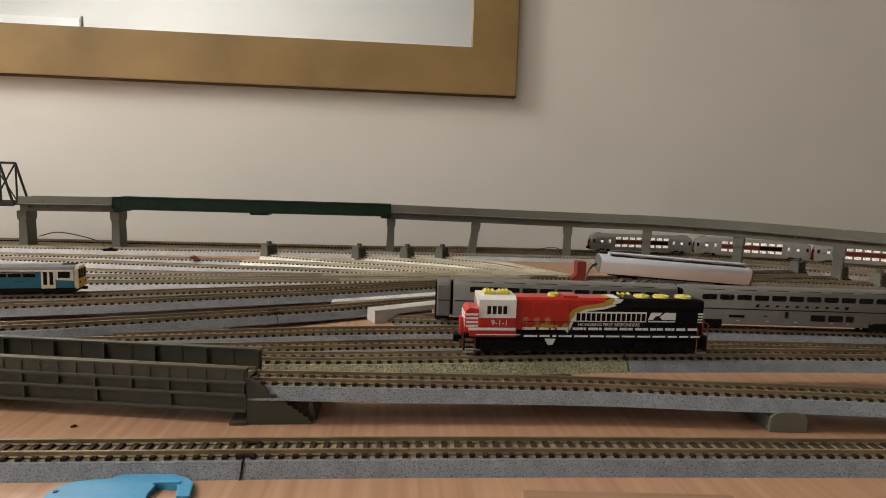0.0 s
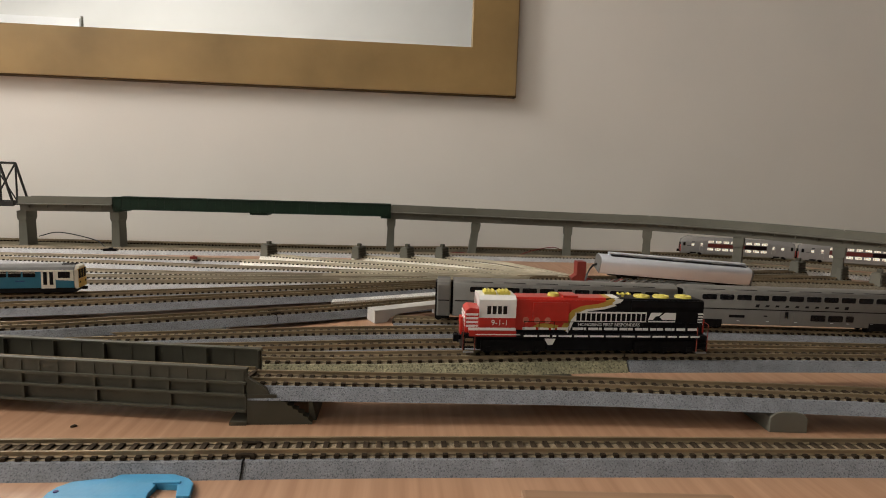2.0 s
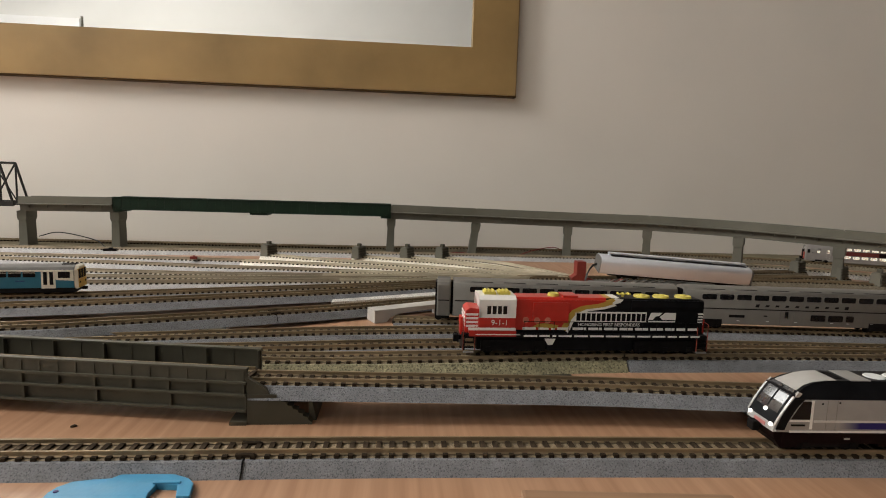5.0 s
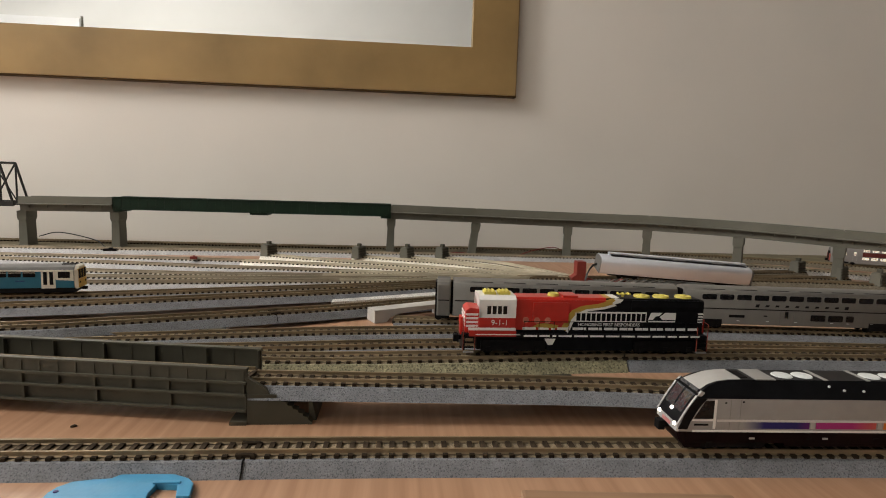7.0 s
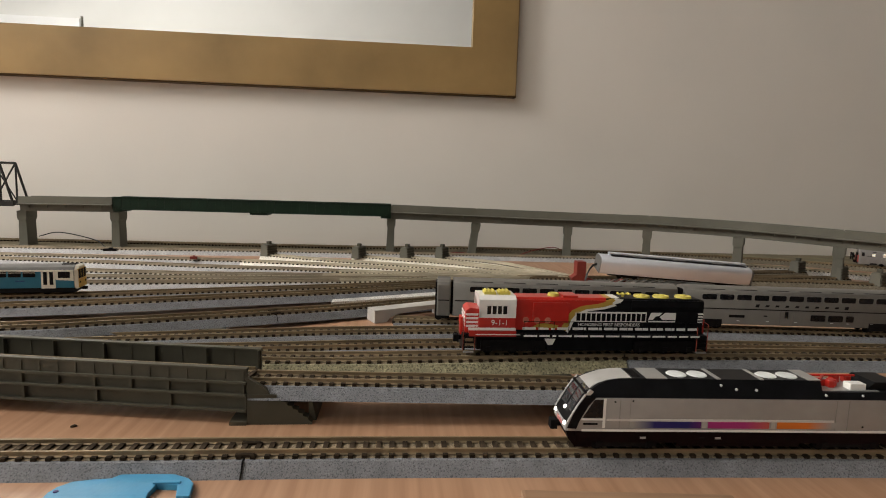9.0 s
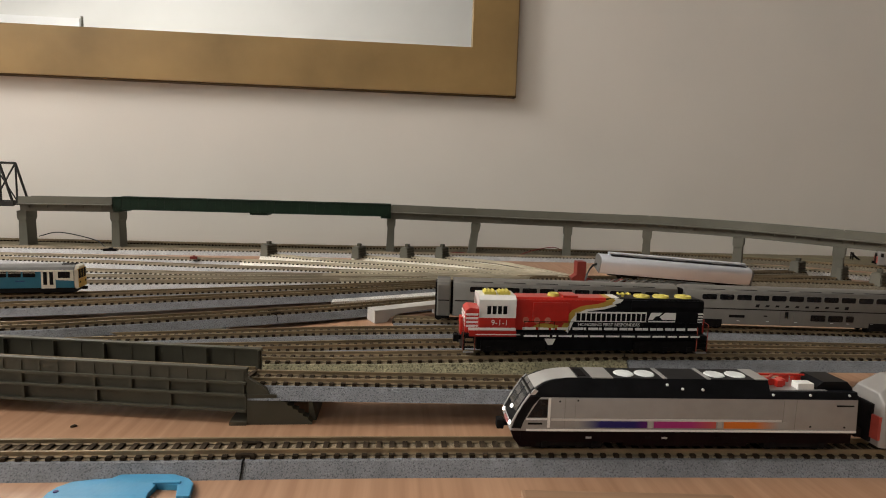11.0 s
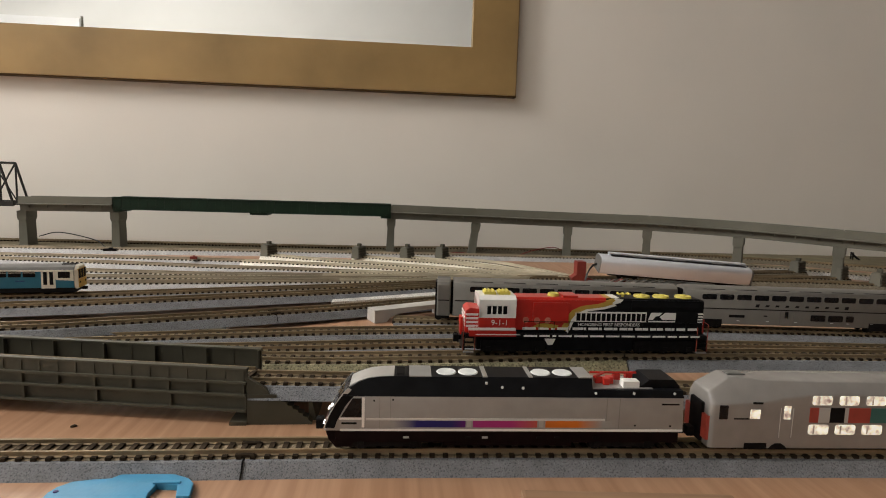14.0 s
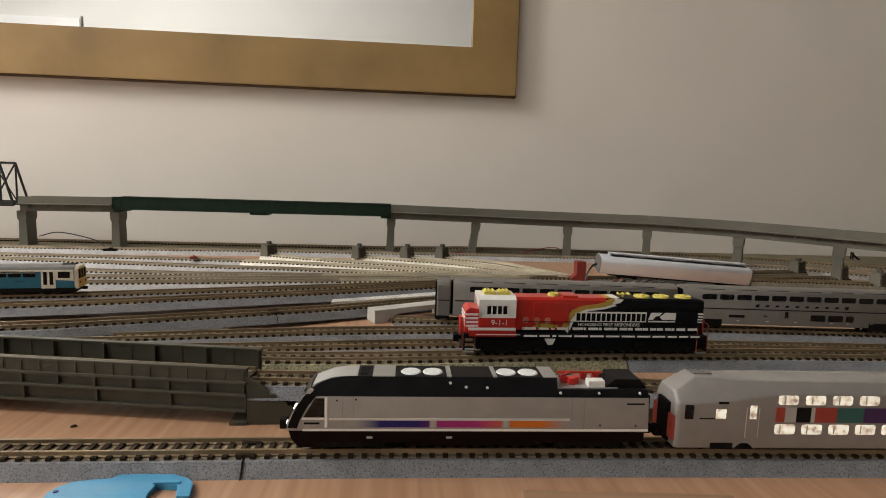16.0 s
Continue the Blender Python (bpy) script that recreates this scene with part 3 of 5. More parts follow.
VISOR = mat("bright_visor_silver", (0.52, 0.51, 0.49), 0.25, metal=0.3, scale=150, vary=0.05, coat=0.4)
SEAL = mat("window_seal_grey", (0.24, 0.23, 0.21), 0.4, metal=0.3, scale=120, vary=0.06)
STAINLESS = mat("satin_stainless_paint", (0.20, 0.19, 0.172), 0.40, metal=0.35, scale=120, vary=0.06)
CHROME = mat("bright_silver_paint", (0.80, 0.835, 0.89), 0.24, metal=0.5, scale=40, vary=0.05)
NAVY = mat("navy_stripe", (0.018, 0.016, 0.12), 0.4, vary=0.05)
TEAL = mat("teal_panel", (0.03, 0.12, 0.11), 0.4, vary=0.1)
PURPLE = mat("purple_panel", (0.05, 0.02, 0.09), 0.4, vary=0.1)
BLUE = mat("mid_blue_paint", (0.024, 0.14, 0.21), 0.35, scale=200, vary=0.06)
CREAM = mat("cream_paint", (0.66, 0.63, 0.52), 0.4, scale=200, vary=0.04)
YELLOW_END = mat("warning_yellow", (0.62, 0.40, 0.04), 0.4, scale=200, vary=0.06)
GREY_ROOF = mat("dark_grey_roof", (0.14, 0.135, 0.125), 0.65, scale=120, vary=0.12)
FAN_WHITE = mat("pale_fan_disc", (0.70, 0.72, 0.70), 0.45, scale=300, vary=0.06)
LIT = mat("lit_coach_window", (0.90, 0.56, 0.45), 0.4, scale=330, vary=0.75, emit=(1.0, 0.72, 0.60, 0.85))
COACH = mat("glossy_coach_plastic", (0.24, 0.225, 0.21), 0.24, scale=150, vary=0.06, coat=0.5, spec=0.5)
INTERIOR = mat("pale_coach_interior", (0.6, 0.5, 0.44), 0.6, scale=260, vary=0.3)
BLUE_PLASTIC = mat("sky_blue_plastic", (0.055, 0.27, 0.46), 0.4, scale=90, vary=0.08, bump=0.0001, fine=500)
RED_PLASTIC = mat("dull_red_plastic", (0.22, 0.035, 0.025), 0.5, scale=90, vary=0.12)
WIRE_BLACK = mat("black_wire", (0.02, 0.018, 0.016), 0.5, vary=0.2)
WIRE_RED = mat("red_wire", (0.20, 0.02, 0.015), 0.5, vary=0.2)


def fade_mat(name, stops, x0, x1):
    """Paint that blends along its own x from x0 to x1 millimetres."""
    m = bpy.data.materials.new(name)
    m.use_nodes = True
    n, l = m.node_tree.nodes, m.node_tree.links
    n["Principled BSDF"].inputs["Roughness"].default_value = 0.4
    n["Principled BSDF"].inputs["Specular IOR Level"].default_value = 0.2
    tc, sp, mr, cr = (n.new("ShaderNode" + k) for k in ("TexCoord", "SeparateXYZ", "MapRange", "ValToRGB"))
    l.new(tc.outputs["Object"], sp.inputs[0])
    mr.inputs["From Min"].default_value, mr.inputs["From Max"].default_value = x0 * 0.001, x1 * 0.001
    l.new(sp.outputs["X"], mr.inputs["Value"])
    l.new(mr.outputs["Result"], cr.inputs["Fac"])
    e = cr.color_ramp.elements
    while len(e) < len(stops):
        e.new(0.5)
    for el, (f, c) in zip(e, stops):
        el.position, el.color = f, (*c, 1)
    l.new(cr.outputs["Color"], n["Principled BSDF"].inputs["Base Color"])
    return m


SILVER_RGB = (0.33, 0.32, 0.30)
FADE_NAVY = fade_mat("navy_fade", ((0.05, SILVER_RGB), (0.35, (0.02, 0.018, 0.13)), (0.82, (0.018, 0.016, 0.12)), (1.0, (0.11, 0.015, 0.14))), 28, 56.4)
FADE_MAGENTA = fade_mat("magenta_fade", ((0.0, (0.34, 0.03, 0.17)), (0.6, (0.36, 0.03, 0.16)), (1.0, (0.50, 0.10, 0.07))), 59.2, 83.8)
FADE_ORANGE = fade_mat("orange_fade", ((0.0, (0.58, 0.15, 0.02)), (0.5, (0.62, 0.16, 0.02)), (0.9, SILVER_RGB)), 87, 112)


def mm(*v):
    return [a * 0.001 for a in v]


def bx(x0, x1, y0, y1, z0, z1, bev=0.0):
    """A box given in millimetres."""
    return box(*mm(x0, x1, y0, y1, z0, z1), bev * 0.001)


def plate(pts, y0, y1, bev=0.0):
    """A flat outline (x, z) in millimetres between two y."""
    return prism([(x * 0.001, z * 0.001) for x, z in pts], y0 * 0.001, y1 * 0.001, "y", bev * 0.001)


def rounded(x0, x1, y0, y1, z0, z1, rr=0.6):
    """A thin pane with rounded corners, in millimetres."""
    pts = []
    for cx, cz, a0 in ((x1 - rr, z0 + rr, -90), (x1 - rr, z1 - rr, 0), (x0 + rr, z1 - rr, 90), (x0 + rr, z0 + rr, 180)):
        for a in (0, 45, 90):
            pts.append((cx + rr * math.cos(radians(a0 + a)), cz + rr * math.sin(radians(a0 + a))))
    return plate(pts, y0, y1)


def loft(stations):
    """Join cross-sections (x, [(y, z), ...]) in millimetres into one closed skin."""
    bm = bmesh.new()
    rings = [[bm.verts.new(mm(x, y, z)) for y, z in sec] for x, sec in stations]
    k = len(rings[0])
    for a, b in zip(rings, rings[1:]):
        for i in range(k):
            bm.faces.new((a[i], a[(i + 1) % k], b[(i + 1) % k], b[i]))
    bm.faces.new(rings[0][::-1])
    bm.faces.new(rings[-1])
    bmesh.ops.recalc_face_normals(bm, faces=bm.faces)
    return bm


def disc(x, y, z0, z1, r, seg=24):
    bm = bmesh.new()
    bmesh.ops.create_cone(bm, cap_ends=True, segments=seg, radius1=r * 0.001, radius2=r * 0.00088, depth=(z1 - z0) * 0.001,
                          matrix=Matrix.Translation(mm(x, y, (z0 + z1) / 2)))
    return bm


def wheelset(parent, x, r=2.9):
    bm = bmesh.new()
    for s in (-1, 1):
        m = Matrix.Translation(mm(x, s * 4.7, r)) @ Matrix.Rotation(radians(90), 4, "X")
        bmesh.ops.create_cone(bm, cap_ends=True, segments=16, radius1=r * 0.001, radius2=r * 0.001, depth=0.0012, matrix=m)
    add_rod(bm, mm(x, -4.7, r), mm(x, 4.7, r), 0.0006)
    return part("wheelset", bm, UNDER, parent)


def truck(parent, xc, length, axles, half=7.2, z1=7.0):
    bm = bx(xc - length / 2, xc + length / 2, -half, -half + 1.4, 2.2, z1 - 0.8, 0.3)
    add_box(bm, *mm(xc - length / 2, xc + length / 2, half - 1.4, half, 2.2, z1 - 0.8), 0.0003)
    add_box(bm, *mm(xc - length * 0.3, xc + length * 0.3, -half + 1, half - 1, 3.0, z1), 0.0)
    for i in range(axles):
        x = xc - length * 0.38 + i * length * 0.76 / max(1, axles - 1)
        for s in (-1, 1):
            add_box(bm, *mm(x - 1.2, x + 1.2, s * half - 0.6, s * half + 0.6, 2.0, 4.6), 0.0002)
    bogie = part("bogie", bm, UNDER, parent)
    for i in range(axles):
        wheelset(bogie, xc - length * 0.38 + i * length * 0.76 / max(1, axles - 1))
    return bogie


def coupler(parent, x, d, z=8.0):
    bm = bx(min(x, x + d * 3.0), max(x, x + d * 3.0), -1.0, 1.0, z - 1.2, z + 0.6, 0.2)
    add_box(bm, *mm(min(x + d * 2.4, x + d * 5.2), max(x + d * 2.4, x + d * 5.2), -2.0, 2.0, z - 2.2, z + 1.6), 0.0005)
    return part("coupler", bm, UNDER, parent)


def lettering(words, size, x, y, z, material, parent, name="lettering", stretch=1.0):
    c = bpy.data.curves.new(name, "FONT")
    c.body, c.size, c.extrude = words, size, 0.00008
    tmp = bpy.data.objects.new(name, c)
    me = bpy.data.meshes.new_from_object(tmp)
    bpy.data.objects.remove(tmp)
    me.transform(Matrix.Translation((x, y, z)) @ Matrix.Rotation(radians(90), 4, "X") @ Matrix.Diagonal((stretch, 1, 1, 1)))
    me.materials.clear()
    me.materials.append(material)
    ob = new(name, me)
    ob.parent = parent
    return ob


# ---------------------------------------------------------------- red and black freight locomotive
ns = thing("diesel_locomotive", pose(0.1045, 0.2830, 0.0225, 0, 0, 0.3), "red, white and black model freight diesel standing on the raised track", "locomotive")
part("frame", bx(-68.0, 60.5, -9.3, 9.3, 9.2, 11.4, 0.25), BLACK, ns)
part("fuel_tank", bx(-25, 21, -8.2, 8.2, 2.4, 9.2, 0.8), BLACK, ns)
part("underframe", bx(-62, 56, -6.6, 6.6, 2.6, 9.2, 0.4), UNDER, ns)
part("side_skirt", bx(-66.5, -42.0, -9.45, 9.45, 10.2, 13.0), RED, ns, "red side skirt below the cab")
truck(ns, -43.0, 34, 3, 8.2, 8.8)
truck(ns, 39.0, 34, 3, 8.2, 8.8)
part("cab_lower", bx(-61.5, -42.4, -8.95, 8.95, 11.4, 19.8, 0.2), RED, ns, "red lower cab side")
part("cab_upper", loft([(-59.8, [(-8.9, 19.8), (-8.9, 23.5), (-6.9, 24.0), (6.9, 24.0), (8.9, 23.5), (8.9, 19.8)]), (-61.6, [(-8.9, 19.8), (-8.9, 29.2), (-6.9, 31.0), (6.9, 31.0), (8.9, 29.2), (8.9, 19.8)]),
                        (-42.4, [(-8.9, 19.8), (-8.9, 29.2), (-6.9, 31.0), (6.9, 31.0), (8.9, 29.2), (8.9, 19.8)])]), WHITE, ns, "white upper cab and roof")
part("nose", prism([(p[0] * 0.001, p[1] * 0.001) for p in ((-68.4, 11.4), (-60.5, 11.4), (-60.5, 24.0), (-66.2, 24.6), (-68.2, 23.0))], -0.0072, 0.0072, "y", 0.0007), RED, ns, "red short hood")
for k in range(4):
    part("nose_stripe", plate([(-68.0, 14.6 + k * 2.0), (-61.8, 14.6 + k * 2.0), (-61.6, 15.7 + k * 2.0), (-68.0, 15.7 + k * 2.0)], -7.35, -7.15), WHITE, ns)
    part("nose_stripe", bx(-68.65, -68.3, -6.4, 6.4, 14.6 + k * 2.0, 15.7 + k * 2.0), WHITE, ns)
for k in range(4):
    part("cab_window", bx(-57.4 + k * 2.75, -55.4 + k * 2.75, -9.05, -8.8, 21.8, 26.0, 0.1), GLASS, ns)
part("cab_stripe", bx(-67.0, -42.4, -9.5, -9.3, 13.4, 14.8), WHITE, ns, "white stripe along the cab side")
part("cab_stripe", bx(-63.0, -40.0, -9.5, -9.3, 11.0, 11.5), WHITE, ns)
lettering("9-1-1", 0.0040, -0.0553, -0.0092, 0.0161, WHITE, ns, "lettering", 1.05)
for x0 in (-58.5, -51.0):
    part("roof_box", bx(x0, x0 + 6.2, -4.6, 2.5, 31.0, 32.6, 0.4), YELLOW, ns, "yellow roof box")
hood = [(-5.9, 11.4), (-5.9, 28.9), (-5.0, 30.0), (5.0, 30.0), (5.9, 28.9), (5.9, 11.4)]
part("long_hood", loft([(-42.4, hood), (58.0, hood), (60.2, [(-5.4, 11.4), (-5.4, 28.2), (-4.4, 29.2), (4.4, 29.2), (5.4, 28.2), (5.4, 11.4)])]), BLACK, ns)
part("radiator_housing", loft([(20.0, [(-5.9, 23.5), (-6.3, 26.0), (-6.3, 29.2), (6.3, 29.2), (6.3, 26.0), (5.9, 23.5)]), (57.8, [(-5.9, 23.5), (-6.3, 26.0), (-6.3, 29.2), (6.3, 29.2), (6.3, 26.0), (5.9, 23.5)])]), BLACK, ns)
SW = [(-17.5, 14.2), (-16.0, 17.0), (-14.7, 20.3), (-12.2, 23.6), (-6.9, 26.0), (2.0, 27.2), (8.0, 29.0)]
part("red_panel", plate([(-42.4, 13.0), (-18.6, 13.0)] + SW + [(-42.4, 29.0)], -6.1, -5.85), RED, ns, "red panel that ends in a curve")
part("red_roof", loft([(-42.4, [(-5.95, 28.9), (-5.05, 30.15), (5.05, 30.15), (5.95, 28.9)]), (6.0, [(-5.95, 28.9), (-5.05, 30.15), (5.05, 30.15), (5.95, 28.9)])]), RED, ns)


def band(offs0, offs1, y0, y1):
    """A curved stripe that follows the red panel's edge."""
    lo = [(x + offs0 * 1.0, z - offs0 * 0.75) for x, z in SW]
    hi = [(x + offs1 * 1.0, z - offs1 * 0.75) for x, z in SW]
    bm = bmesh.new()
    a = [[bm.verts.new(mm(x, y, min(z, 30.1))) for y in (y0, y1)] for x, z in lo]
    b = [[bm.verts.new(mm(x, y, min(z, 30.1))) for y in (y0, y1)] for x, z in hi]
    for i in range(len(SW) - 1):
        for q in ((a[i][0], a[i + 1][0], b[i + 1][0], b[i][0]), (a[i][1], b[i][1], b[i + 1][1], a[i + 1][1]),
                  (a[i][0], a[i][1], a[i + 1][1], a[i + 1][0]), (b[i][0], b[i + 1][0], b[i + 1][1], b[i][1])):
            bm.faces.new(q)
    for e in (0, -1):
        bm.faces.new((a[e][0], b[e][0], b[e][1], a[e][1]))
    return bm


part("gold_stripe", band(0.0, 2.4, -6.15, -5.9), OCHRE, ns, "curved gold stripe")
part("white_stripe", band(2.4, 3.7, -6.12, -5.9), WHITE, ns, "curved white stripe")
part("stripe_tip", plate([(8.0, 29.2), (9.8, 27.0), (13.5, 27.8), (15.2, 29.6), (11.0, 30.2)], -6.40, -6.0), WHITE, ns, "white tip of the stripe")
part("stripe_tip", plate([(5.0, 28.8), (8.6, 27.4), (10.8, 29.2), (9.5, 30.2)], -6.44, -6.1), OCHRE, ns, "gold tip of the stripe")
part("roof_stripe", bx(6.0, 9.0, -5.0, 5.0, 30.0, 30.2), OCHRE, ns)
part("roof_stripe", bx(9.0, 13.5, -5.0, 5.0, 30.0, 30.2), WHITE, ns)
part("hood_box", bx(-17.0, -9.0, -5.2, 5.2, 30.0, 31.2, 0.3), RED, ns)
part("side_box", bx(-33.0, -14.0, -6.9, -5.9, 17.0, 27.6, 0.3), RED, ns)
for k in range(3):
    part("badge", disc(0, 0, -0.1, 0.1, 1.7, 10), mat("faded_badge", (0.50, 0.16, 0.11), 0.4, vary=0.2), ns).matrix_local = Matrix.Translation(mm(-36.5 + k * 5.7, -7.0 if k else -6.2, 18.2)) @ Matrix.Rotation(radians(90), 4, "X")
part("cab_gold_patch", plate([(-33, 14.6), (-20, 14.0), (-19, 15.4), (-26, 16.6), (-30, 16.2)], -6.35, -6.0), OCHRE, ns)
# louvre panel with a white border
part("louvre_frame", bx(-10.6, 28.4, -6.15, -5.95, 17.4, 22.9), WHITE, ns, "white bordered louvre panel")
for k in range(14):
    x = -9.6 + k * 2.72
    part("louvre", bx(x, x + 2.05, -6.3, -6.0, 18.1, 22.1), BLACK, ns)
lettering("HONORING FIRST RESPONDERS", 0.00235, -0.0086, -0.00625, 0.0153, WHITE, ns, "lettering", 0.99)
part("emblem", plate([(29.5, 18.9), (30.9, 22.7), (37.0, 22.7), (35.4, 21.0), (33.6, 20.8), (32.0, 18.9)], -6.15, -5.95), WHITE, ns, "plain white emblem shape")
part("emblem", plate([(37.2, 18.9), (35.8, 20.4), (38.6, 22.7), (44.6, 22.7), (44.6, 18.9)], -6.15, -5.95), WHITE, ns, "plain white emblem shape")
part("emblem_bar", bx(29.6, 44.4, -6.15, -5.95, 17.6, 18.3), WHITE, ns)
for k in range(4):
    part("rear_stripe", bx(57.0, 59.6, -6.2, -5.6, 17.4 + k * 1.5, 18.1 + k * 1.5), WHITE, ns)
x = -38.0
for w in (8, 6.5, 3, 8, 8.2, 8.2, 8.2, 8.2, 8.0, 8.0, 6.0, 6.0, 6.0):
    if x + w < 60:
        part("hood_dash", bx(x, x + w - 1.0, -6.3, -5.95, 13.1, 14.4), WHITE, ns)
        part("sill_dash", bx(x, x + w - 1.0, -9.45, -9.25, 10.2, 11.1), WHITE, ns)
    x += w + 0.3
for x in (26.3, 37.1, 49.6):
    part("radiator_fan", disc(x + 1.4, 0, 29.1, 31.0, 4.6), YELLOW, ns, "round yellow radiator fan cover")
part("exhaust_dome", disc(-20.8, 0, 30.1, 31.6, 3.2), YELLOW, ns, "yellow dome")
bm = bx(16.6, 17.6, -0.8, 0.8, 29.9, 31.8)
add_rod(bm, mm(14.5, 0, 31.4), mm(21.0, 0, 31.4), 0.0005)
for xx in (14.8, 17.5, 20.5):
    add_rod(bm, mm(xx, -1.4, 31.6), mm(xx, 1.4, 31.6), 0.0006)
for x in (26.3, 37.1, 49.6):
    part("fan_hub", disc(x + 1.4, 0, 30.9, 31.5, 1.6, 14), YELLOW, ns, "raised hub of a fan cover")
for x0 in (-58.5, -51.0):
    for k in range(3):
        part("box_rib", bx(x0 + 0.6 + k * 1.9, x0 + 1.6 + k * 1.9, -4.2, 2.1, 32.5, 33.2, 0.2), YELLOW, ns)
part("horn", bm, YELLOW, ns, "yellow air horn")
for s in (-1, 1):
    bm = bmesh.new()
    for k in range(13):
        xx = -38 + k * 7.9
        add_rod(bm, mm(xx, s * 9.0, 11.3), mm(xx, s * 9.0, 18.1), 0.00017)
    add_rod(bm, mm(-38, s * 9.0, 18.1), mm(57, s * 9.0, 18.1), 0.00017)
    part("handrail", bm, BLACK, ns, "thin black handrail")
for xx, d in ((-68.3, -1), (60.6, 1)):
    part("pilot", bx(min(xx, xx + d * 1.2), max(xx, xx + d * 1.2), -8.8, 8.8, 2.6, 11.0, 0.3), BLACK, ns)
    for k in range(4):
        part("step", bx(min(xx - d * 4.5, xx + d * 0.8), max(xx - d * 4.5, xx + d * 0.8), -9.4, -7.6, 1.6 + k * 2.5, 2.1 + k * 2.5), UNDER if k else SILVER, ns)
    part("end_gate", bx(min(xx + d * 0.6, xx + d * 2.0), max(xx + d * 0.6, xx + d * 2.0), -3.2, 3.2, 9.5, 18.6, 0.3), RED, ns, "red end platform gate")
    bm = bmesh.new()
    add_rod(bm, mm(xx + d * 1.0, -8.9, 2.6), mm(xx + d * 1.0, -8.9, 17.0), 0.00020)
    add_rod(bm, mm(xx + d * 1.0, -8.9, 17.0), mm(xx + d * 1.0, -3.0, 18.0), 0.00020)
    add_rod(bm, mm(xx - d * 5.0, -9.2, 2.8), mm(xx - d * 5.0, -9.2, 15.6), 0.00020)
    part("grab_rail", bm, mat("orange_rail_paint", (0.28, 0.05, 0.03), 0.4), ns, "thin orange end grab rail")
    coupler(ns, xx, d, 7.4)
for k in range(4):
    part("rear_stripe", bx(60.0, 60.5, -5.2, 5.2, 16.0 + k * 1.7, 16.9 + k * 1.7), WHITE, ns)
part("fuel_filler", plate([(-27, 9.2), (-21, 9.2), (-22.5, 5.8), (-25, 5.8)], -8.9, -8.3), WHITE, ns)


# ---------------------------------------------------------------- silver and black passenger locomotive
alp = thing("passenger_locomotive", pose(0.2, 0.206, 0.008), "silver and black model passenger locomotive with rainbow side stripes", "locomotive")
side = [(3.9, 9.4), (6.1, 15.5), (8.2, 19.2), (10.4, 22.4), (140.6, 22.4), (141.2, 9.0), (141.0, 8.6), (4.2, 9.0)]
part("body", plate(side, -9.2, 9.2, 0.35), SILVER, alp, smooth=True)
part("underframe", bx(7.5, 140.0, -8.4, 8.4, 4.0, 9.0, 0.4), MAROON, alp, "dark maroon underframe")
part("pilot", plate([(7.6, 2.0), (14, 2.0), (16, 8.9), (3.8, 8.9), (5.0, 5.2)], -8.0, 8.0, 0.4), MAROON, alp)


def roof_sec(zt, w):
    return [(-9.2, 22.4), (-8.9, 23.6), (-w, zt), (w, zt), (8.9, 23.6), (9.2, 22.4)]


curve = [(10.4, 23.9, 8.6), (12.6, 25.3, 8.0), (15.5, 27.6, 7.2), (19.4, 29.4, 6.5), (24.0, 30.2, 6.2), (29.0, 30.5, 6.1), (105.0, 30.5, 6.1)]
part("roof_fairing", loft([(x, roof_sec(z, w)) for x, z, w in curve]), BLACK, alp, "black roof fairing", smooth=True)
part("roof_fairing", loft([(105.0, [(-9.2, 22.4), (-8.9, 23.6), (-8.4, 25.6), (8.4, 25.6), (8.9, 23.6), (9.2, 22.4)]), (140.4, [(-9.2, 22.4), (-8.9, 23.6), (-8.4, 25.6), (8.4, 25.6), (8.9, 23.6), (9.2, 22.4)])]), BLACK, alp)
bm = bmesh.new()
vis = [(12.0, 25.2, 6.6), (13.4, 26.4, 6.3), (16.0, 28.0, 5.7), (19.6, 29.6, 5.7), (24.0, 30.4, 5.8), (29.0, 30.7, 6.0)]
prev = None
for x, z, w in vis:
    ring = [bm.verts.new(mm(x, -w, z)), bm.verts.new(mm(x, w, z)), bm.verts.new(mm(x + 1.2, w, z - 1.2)), bm.verts.new(mm(x + 1.2, -w, z - 1.2))]
    if prev:
        for i in range(4):
            bm.faces.new((prev[i], ring[i], ring[(i + 1) % 4], prev[(i + 1) % 4]))
    else:
        bm.faces.new(ring)
    prev = ring
bm.faces.new(prev[::-1])
part("nose_visor", bm, VISOR, alp, "silver visor over the nose", smooth=True)
FRONT_LINE = [(4.0, 11.6), (6.1, 15.6), (8.2, 19.3), (10.4, 22.7), (12.6, 25.5)]


def nose_strip(lo, hi, proud, y0, y1):
    """A strip of the raked nose between two points of its line, a little proud of it."""
    pts = FRONT_LINE[lo:hi + 1]
    return plate([(x - proud, z + proud * 0.5) for x, z in pts] + [(x + 0.9, z - 0.6) for x, z in pts[::-1]], y0, y1)


